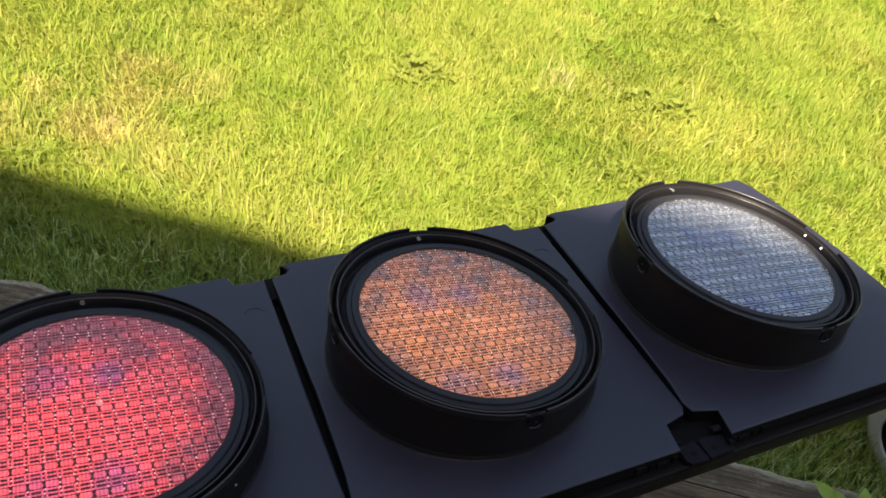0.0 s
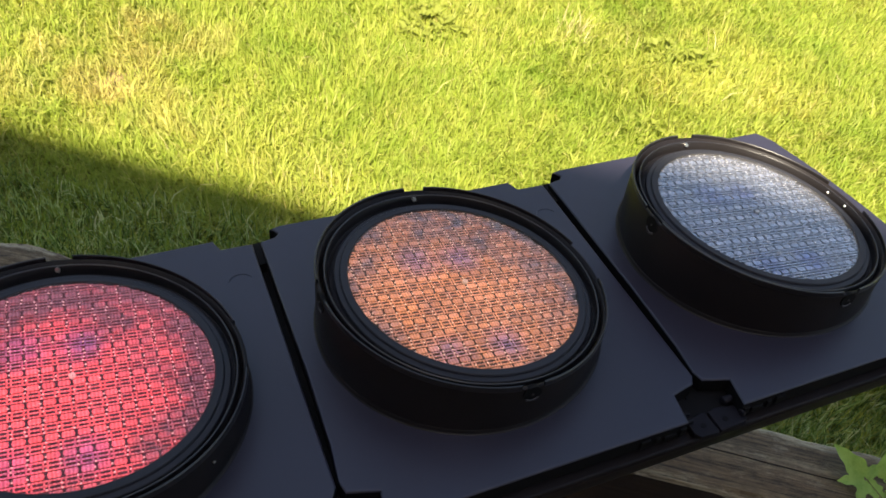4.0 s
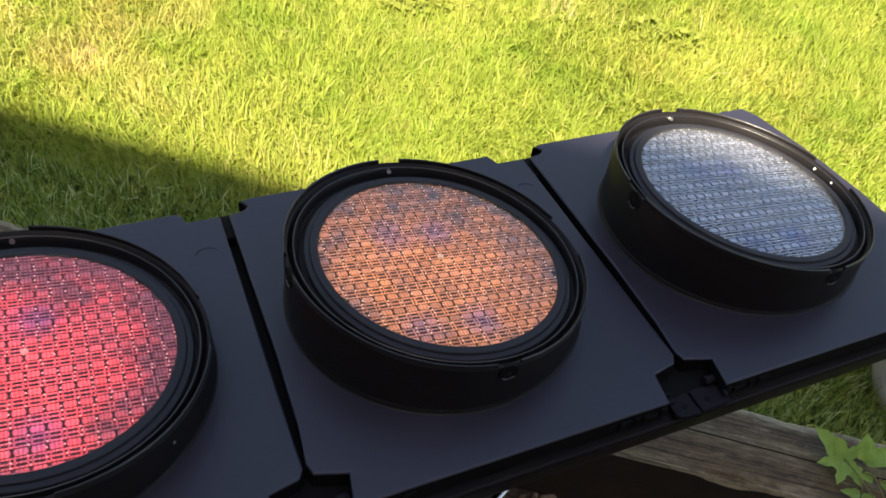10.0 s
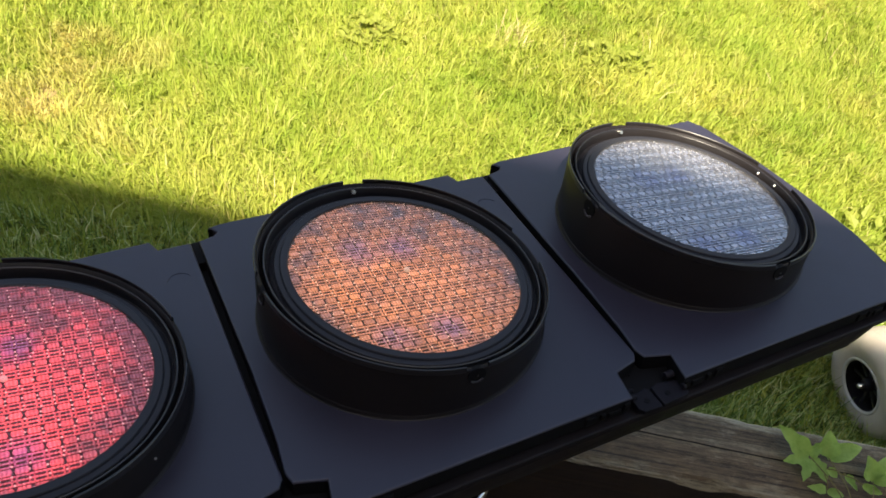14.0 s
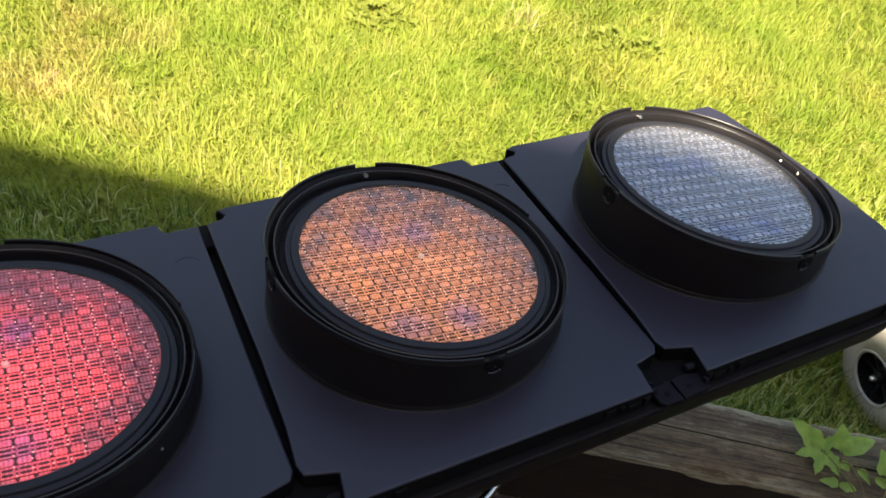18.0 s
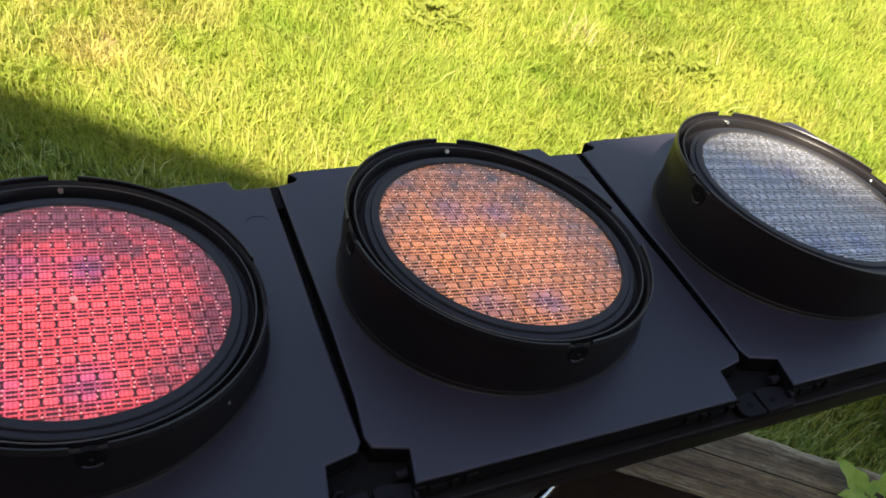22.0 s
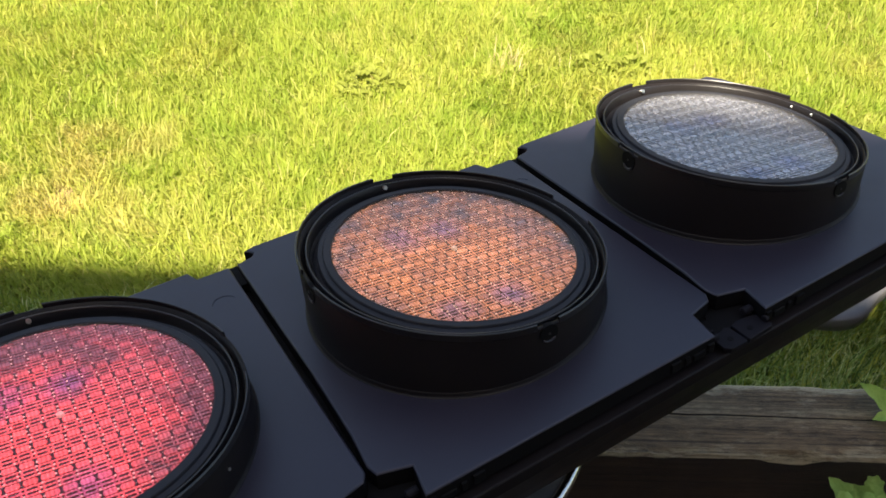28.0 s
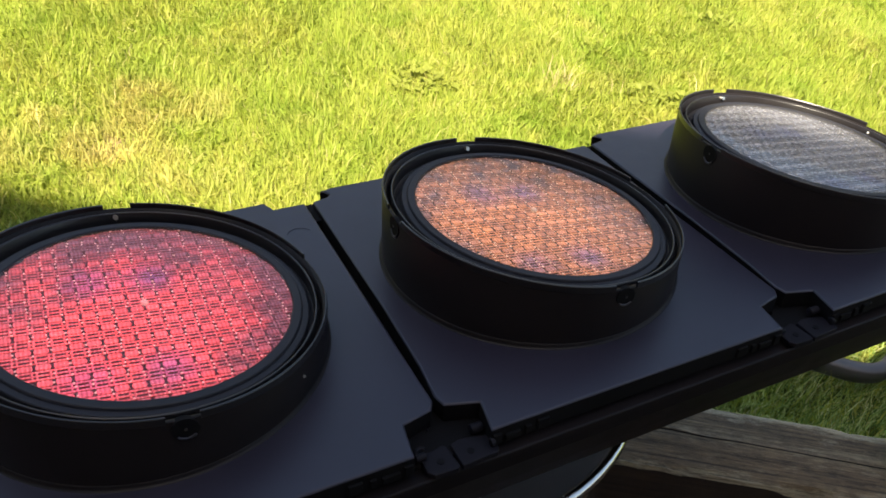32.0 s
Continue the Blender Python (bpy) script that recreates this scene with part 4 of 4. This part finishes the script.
# ---- lawn ----
def blades(name, count, region, length, width, mat, seed, label, lean=(0.15, 0.95), floor=0.0, drift=1.0, spread=4.2):
    """Many bent blades over a stretch of the plan; region(s, w) picks the places by a density of 0 to 1."""
    rng = np.random.default_rng(seed)
    s, w, keep = region(rng, count)
    s, w = s[keep], w[keep]
    n = len(s)
    x = EDGE.x + ALONG.x * s + ACROSS.x * w
    y = EDGE.y + ALONG.y * s + ACROSS.y * w
    tall = 0.75 + 0.5 * np.sin(x * 7.3 + 1.7 * np.sin(y * 5.1)) * np.sin(y * 6.1 + 1.3 * np.sin(x * 4.3)) * 0.5
    ln = length[0] + (length[1] - length[0]) * rng.random(n) ** 1.6
    ln *= tall + 0.25
    ln *= np.where(w < 0.25, np.where(s > -0.4, 1.3, 0.9), 1.0)
    wd = width * (0.6 + 0.8 * rng.random(n))
    fine = 0.8 * np.sin(x * 57.0 + 2.0 * np.sin(y * 43.0)) + 0.7 * np.sin(y * 71.0 + 2.0 * np.sin(x * 49.0))
    ln *= 1.0 + 0.16 * np.sin(x * 83.0 + 3.0 * np.sin(y * 31.0)) * np.sin(y * 77.0 + 3.0 * np.sin(x * 37.0))
    sweep = fine + 2.2 * np.sin(x * 3.1 + 1.9 * np.sin(y * 2.3)) + 1.6 * np.sin(y * 9.7 + 2.0 * np.sin(x * 8.3))
    az = sweep * drift + (rng.random(n) + rng.random(n) - 1.0) * spread
    le = lean[0] + (lean[1] - lean[0]) * rng.random(n)
    hx, hy = np.cos(az), np.sin(az)
    tw = az + np.pi / 2 + (rng.random(n) - 0.5) * 1.4
    sx, sy = np.cos(tw) * wd / 2, np.sin(tw) * wd / 2
    v = np.zeros((n, 5, 3))
    for k, (f, bend, taper) in enumerate(((0.0, 0.0, 1.0), (0.55, 0.6, 0.85))):
        h = ln * f
        cx = x + hx * h * np.sin(le * bend)
        cy = y + hy * h * np.sin(le * bend)
        cz = floor + h * np.cos(le * bend) - 0.004 * (k == 0)
        v[:, 2 * k] = np.stack([cx - sx * taper, cy - sy * taper, cz], 1)
        v[:, 2 * k + 1] = np.stack([cx + sx * taper, cy + sy * taper, cz], 1)
    top = 0.45 * ln
    v[:, 4] = np.stack([cx + hx * top * np.sin(le * 1.35), cy + hy * top * np.sin(le * 1.35), cz + top * np.cos(le * 1.35)], 1)
    me = bpy.data.meshes.new(name)
    me.vertices.add(n * 5)
    me.vertices.foreach_set("co", v.reshape(-1))
    base = np.arange(n)[:, None] * 5
    loops = (base + np.array([[0, 1, 3, 2, 2, 3, 4]])).reshape(-1)
    me.loops.add(n * 7)
    me.loops.foreach_set("vertex_index", loops.astype(np.int32))
    me.polygons.add(n * 2)
    starts = (np.arange(n)[:, None] * 7 + np.array([[0, 4]])).reshape(-1)
    me.polygons.foreach_set("loop_start", starts.astype(np.int32))
    me.update(calc_edges=True)
    me.validate()
    me.materials.append(mat)
    return tagged(new(name, me), label, "grass", kind="stuff")


def lawn_fade(s, w):
    """1 over the lawn beside the sleeper, falling unevenly to 0 where the coarser grass takes over."""
    wave = 0.3 * np.sin(s * 5.0 + 2.0 * np.sin(w * 4.0)) + 0.25 * np.sin(w * 7.0 + 1.5 * np.sin(s * 6.0))
    rim = np.minimum(3.1 - w, np.minimum(s + 2.9, 2.4 - s))
    return np.where(rim > 0, np.clip(rim / 0.40 - 0.2 + wave * (rim < 0.45), 0, 1), 0)


def near_lawn(rng, count):
    s, w = -2.9 + 5.3 * rng.random(count), 0.005 + 3.1 * rng.random(count)
    x, y = EDGE.x + ALONG.x * s + ACROSS.x * w, EDGE.y + ALONG.y * s + ACROSS.y * w
    bare = 1.0 - 0.85 * np.exp(-(((x - DRY.x) / 0.045) ** 2 + ((y - DRY.y) / 0.03) ** 2)) - 0.40 * np.exp(-(((x - DRY.x + 0.16) / 0.07) ** 2 + ((y - DRY.y + 0.05) / 0.04) ** 2))
    return s, w, rng.random(count) < lawn_fade(s, w) * bare * np.where(w < 0.26, 0.35, np.where(w < 1.0, 1.0, np.clip(1.3 - 0.3 * w, 0.42, 1)))


def far_lawn(rng, count):
    s, w = -5.0 + 11.0 * rng.random(count), 0.02 + 6.5 * rng.random(count)
    return s, w, rng.random(count) < 1.0 - lawn_fade(s, w)


def straws(rng, count):
    s, w = -1.6 + 3.6 * rng.random(count), 0.01 + 2.4 * rng.random(count)
    return s, w, rng.random(count) < np.where((w < 0.4) & (s > -0.3), 1.0, 0.3)


blades("lawn_grass", 760000, near_lawn, (0.020, 0.066), 0.0030, GRASS, 3, "sunlit green and yellow lawn grass, unevenly mown", (0.25, 1.30), drift=0.75, spread=3.5)
blades("lawn_grass_far", 200000, far_lawn, (0.02, 0.05), 0.007, GRASS, 4, "mown lawn grass further off")


# left of s = -0.35 the dark blades are added to deepen the shade
def lawn_edge(rng, count):
    s, w = -1.7 + 3.6 * rng.random(count), 0.004 + 0.42 * rng.random(count) ** 1.5
    return s, w, (s > -0.35) | (w < 0.30)


EDGE_GRASS = foliage("long_edge_grass", [(0.0, (0.055, 0.095, 0.016)), (0.45, (0.17, 0.27, 0.050)), (0.80, (0.42, 0.52, 0.19)), (1.0, (0.60, 0.60, 0.33))], 0.4)
blades("lawn_edge_grass", 54000, lawn_edge, (0.030, 0.070), 0.0025, EDGE_GRASS, 9, "longer dark green grass along the sleeper, also deepening the shade there", (0.15, 1.15), drift=0.2)
blades("dry_grass_stalks", 1100, straws, (0.05, 0.11), 0.0017, STRAW, 5, "pale dry stalks among the lawn grass", (0.4, 1.4))


def tuft(rng, count):
    x, y = 0.932 + 0.022 * rng.standard_normal(count), 1.188 + 0.030 * rng.standard_normal(count)
    dx, dy = x - EDGE.x, y - EDGE.y
    return ALONG.x * dx + ALONG.y * dy, ACROSS.x * dx + ACROSS.y * dy, rng.random(count) < 1.0


blades("dry_grass_tuft", 60, tuft, (0.05, 0.10), 0.0022, STRAW, 15, "pale dry tuft of seeding grass in the lawn", (0.1, 0.8))


def chips(name, count, mat, seed, label):
    """Bark chips strewn on the ground by the foot of the sleeper."""
    rnd = random.Random(seed)
    verts, faces = [], []
    for _ in range(count):
        s, w = rnd.uniform(-1.5, 0.9), -0.135 - 0.45 * rnd.random() ** 1.3
        m = Matrix.Translation(on_plan(s, w, rnd.uniform(0.002, 0.012))) @ Euler((rnd.uniform(-0.5, 0.5), rnd.uniform(-0.5, 0.5), rnd.uniform(0, 6.3))).to_matrix().to_4x4()
        a, c, h = rnd.uniform(0.006, 0.020), rnd.uniform(0.003, 0.008), rnd.uniform(0.001, 0.004)
        k = len(verts)
        verts += [m @ Vector((x * a * (1 - 0.3 * (z > 0)), y * c * rnd.uniform(0.7, 1.2), z * h)) for z in (-1, 1) for x, y in ((-1, -1), (1, -0.6), (0.8, 1), (-1, 0.7))]
        faces += [(k, k + 3, k + 2, k + 1), (k + 4, k + 5, k + 6, k + 7)] + [(k + i, k + (i + 1) % 4, k + 4 + (i + 1) % 4, k + 4 + i) for i in range(4)]
    return tagged(mesh_of(name, verts, faces, mat, smooth=False), label, "mulch", kind="stuff")


BARK = foliage("bark_chip", [(0.0, (0.05, 0.03, 0.018)), (0.6, (0.14, 0.09, 0.055)), (1.0, (0.26, 0.19, 0.13))], 0.02)
chips("bark_mulch", 3500, BARK, 8, "brown bark chips strewn on dark soil")


def leaf_mesh(bm, m, length, width, teeth=0, droop=0.5, seg=7):
    """One leaf along +x, bent down at its tip, with a folded midrib."""
    mids, lefts, rights = [], [], []
    for i in range(seg + 1):
        t = i / seg
        x, z = length * math.sin(t * (1 + droop)) / (1 + droop * 0.6), -length * droop * 0.35 * t * t
        w = width * 1.12 * math.sin(math.pi * min(1, t ** 0.62)) * (1 - 0.2 * t) * (1 - 0.35 * teeth * (i % 2))
        w = max(w, 0.0006)
        mids.append(bm.verts.new(m @ Vector((x, 0, z - 0.12 * w))))
        lefts.append(bm.verts.new(m @ Vector((x - 0.2 * w * teeth, w, z + 0.14 * w))))
        rights.append(bm.verts.new(m @ Vector((x - 0.2 * w * teeth, -w, z + 0.14 * w))))
    for i in range(seg):
        bm.faces.new((mids[i], mids[i + 1], lefts[i + 1], lefts[i]))
        bm.faces.new((rights[i], rights[i + 1], mids[i + 1], mids[i]))


def weed(x, y, r, n, seed, label):
    rnd = random.Random(seed)
    thing = empty("lawn_weed", pose(x, y, 0), label, "weed", "weeds in the lawn")
    for k in range(int(n * 1.5)):
        bm = bmesh.new()
        a, out = 360 * (k * 0.618 + rnd.random() * 0.1), r * 0.75 * math.sqrt(rnd.random())
        high = 0.016 + 0.030 * rnd.random() * (1.2 - out / r)
        m = pose(out * math.cos(radians(a)), out * math.sin(radians(a)), high, 0, 0, a + rnd.uniform(-60, 60)) @ pose(0, 0, 0, rnd.uniform(-25, 25), -rnd.uniform(0, 60), 0)
        leaf_mesh(bm, m, r * rnd.uniform(0.32, 0.62), r * rnd.uniform(0.08, 0.15), 1, rnd.uniform(0.3, 1.0), 7)
        part("leaf", bm, WEED, thing)


for i, (x, y, r, n) in enumerate(((0.551, 1.31, 0.075, 24), (0.50, 1.27, 0.055, 16), (0.60, 1.28, 0.055, 16), (0.56, 1.36, 0.05, 14), (1.15, 1.06, 0.065, 18), (1.22, 1.0, 0.06, 18), (1.09, 1.10, 0.045, 12), (1.655, 1.365, 0.07, 18), (1.60, 1.41, 0.055, 14), (1.70, 1.30, 0.05, 12), (0.917, 0.80, 0.055, 16), (0.88, 0.84, 0.045, 12), (0.814, 1.375, 0.045, 12), (1.129, 1.334, 0.055, 14), (0.90, 1.12, 0.045, 12), (0.84, 1.90, 0.06, 14), (1.40, 0.27, 0.09, 16))):
    weed(x, y, r, n, 20 + i, "low rosette of dull green toothed leaves in the lawn")


FACING = Vector((-0.50, -0.22, 0.84))


def broad_leaf(bm, base, tip, half, lobes, rnd):
    """A thin oval leaf from its stalk to its tip, cupped along the midrib; lobes deepen its outline."""
    base, tip = Vector(base), Vector(tip)
    along = (tip - base).normalized()
    up = (FACING - along * FACING.dot(along)).normalized()
    up = Matrix.Rotation(rnd.uniform(-0.35, 0.35), 3, along) @ up
    side, length, rows = up.cross(along), (tip - base).length, []
    n = 14
    for i in range(n + 1):
        t = i / n
        w = half * max(0.03, math.sin(math.pi * t ** 0.72)) ** 0.75 * (1 - 0.22 * t) * (1 + lobes * math.sin(t * 17.0 + 0.6))
        w = max(w, 0.0004)
        mid = base + along * length * t - up * 0.10 * length * (2 * t - 1) ** 2
        rows.append([bm.verts.new(mid + side * w * k + along * abs(k) * lobes * half * 0.5 + up * w * 0.46 * (abs(k) ** 1.3) * (1 + 0.3 * math.sin(9 * t + k))) for k in (-1, -0.55, 0, 0.55, 1)])
    for p, q in zip(rows, rows[1:]):
        for k in range(4):
            bm.faces.new((p[k], p[k + 1], q[k + 1], q[k]))


def broadleaf(x, y, z0, stems, seed, label):
    rnd = random.Random(seed)
    thing = empty("leafy_plant", pose(x, y, z0), label, "plant", "plants by the sleeper")
    for tx, ty, tz in stems:
        tip = Vector((tx - x, ty - y, tz - z0))
        mid = tip * 0.5 + Vector((rnd.uniform(-0.02, 0.02), rnd.uniform(-0.02, 0.02), 0.03))
        pts = curve_points([(0, 0, 0), mid, tip], 6)
        stem = part("stem", tube_along(pts, 0.0015, 6), LEAF, thing)
        for k in range(6):
            p = pts[-1 - k * 2]
            for side in (-1, 1):
                bm = bmesh.new()
                a, size = rnd.uniform(0, 2 * math.pi), rnd.uniform(0.026, 0.046)
                broad_leaf(bm, p, p + size * Vector((math.cos(a), math.sin(a), rnd.uniform(-0.3, 0.4))), size * 0.34, 0.12, rnd)
                part("leaf", bm, LEAF, stem, "", True)


root = Vector((0.648, -0.266, 0.0))
climber = empty("leafy_plant", Matrix.Translation(root), "fresh green broad-leaved plant arching over the sleeper", "plant", "plants by the sleeper")
rnd = random.Random(12)
SPRAYS = (
    ((0.680, -0.151, 0.205), (((0.646, -0.098, 0.235), 0.016, 0.12), ((0.635, -0.139, 0.207), 0.0123, 0.2), ((0.644, -0.174, 0.203), 0.0113, 0.2), ((0.678, -0.190, 0.202), 0.0123, 0.2), ((0.706, -0.139, 0.215), 0.0094, 0.12))),
    ((0.706, -0.162, 0.206), (((0.716, -0.134, 0.235), 0.0165, 0.03), ((0.763, -0.171, 0.220), 0.0155, 0.03))),
    ((0.748, -0.219, 0.203), (((0.749, -0.190, 0.231), 0.017, 0.02), ((0.789, -0.200, 0.220), 0.0132, 0.03), ((0.815, -0.235, 0.225), 0.014, 0.05))),
    ((0.665, -0.202, 0.205), (((0.639, -0.186, 0.207), 0.0080, 0.08), ((0.685, -0.220, 0.203), 0.0080, 0.08))),
    ((0.690, -0.175, 0.206), (((0.699, -0.192, 0.202), 0.0080, 0.06),)),
    ((0.710, -0.195, 0.206), (((0.718, -0.211, 0.202), 0.0070, 0.06), ((0.713, -0.221, 0.203), 0.0050, 0.06))),
    ((0.725, -0.217, 0.206), (((0.747, -0.241, 0.202), 0.0078, 0.06),)),
)
for k, (node_at, leaves) in enumerate(SPRAYS):
    foot = Vector(node_at) - root
    over = Vector((foot.x * 0.5, foot.y * 0.28 + 0.004, 0.215))
    line = [(0, 0, 0), (foot.x * 0.2, foot.y * 0.06, 0.12), over, foot]
    if k > 2:
        start = Vector(SPRAYS[1 if k > 3 else 0][0]) - root + Vector((-0.004, -0.030, 0.004))
        line = [start, (start + foot) / 2 + Vector((0, 0, 0.004)), foot]
    stem = part("stem", tube_along(curve_points(line, 6), 0.0009, 6), STALK, climber, "thin reddish stem", True)
    for tip, half, lobes in leaves:
        bm = bmesh.new()
        broad_leaf(bm, foot, Vector(tip) - root, half, lobes, rnd)
        part("leaf", bm, LEAF, stem, "", True)
broadleaf(0.53, -0.24, 0.0, ((0.535, -0.200, 0.170), (0.575, -0.210, 0.155), (0.540, -0.220, 0.135), (0.485, -0.215, 0.120)), 6, "small green leafy seedling at the foot of the sleeper")
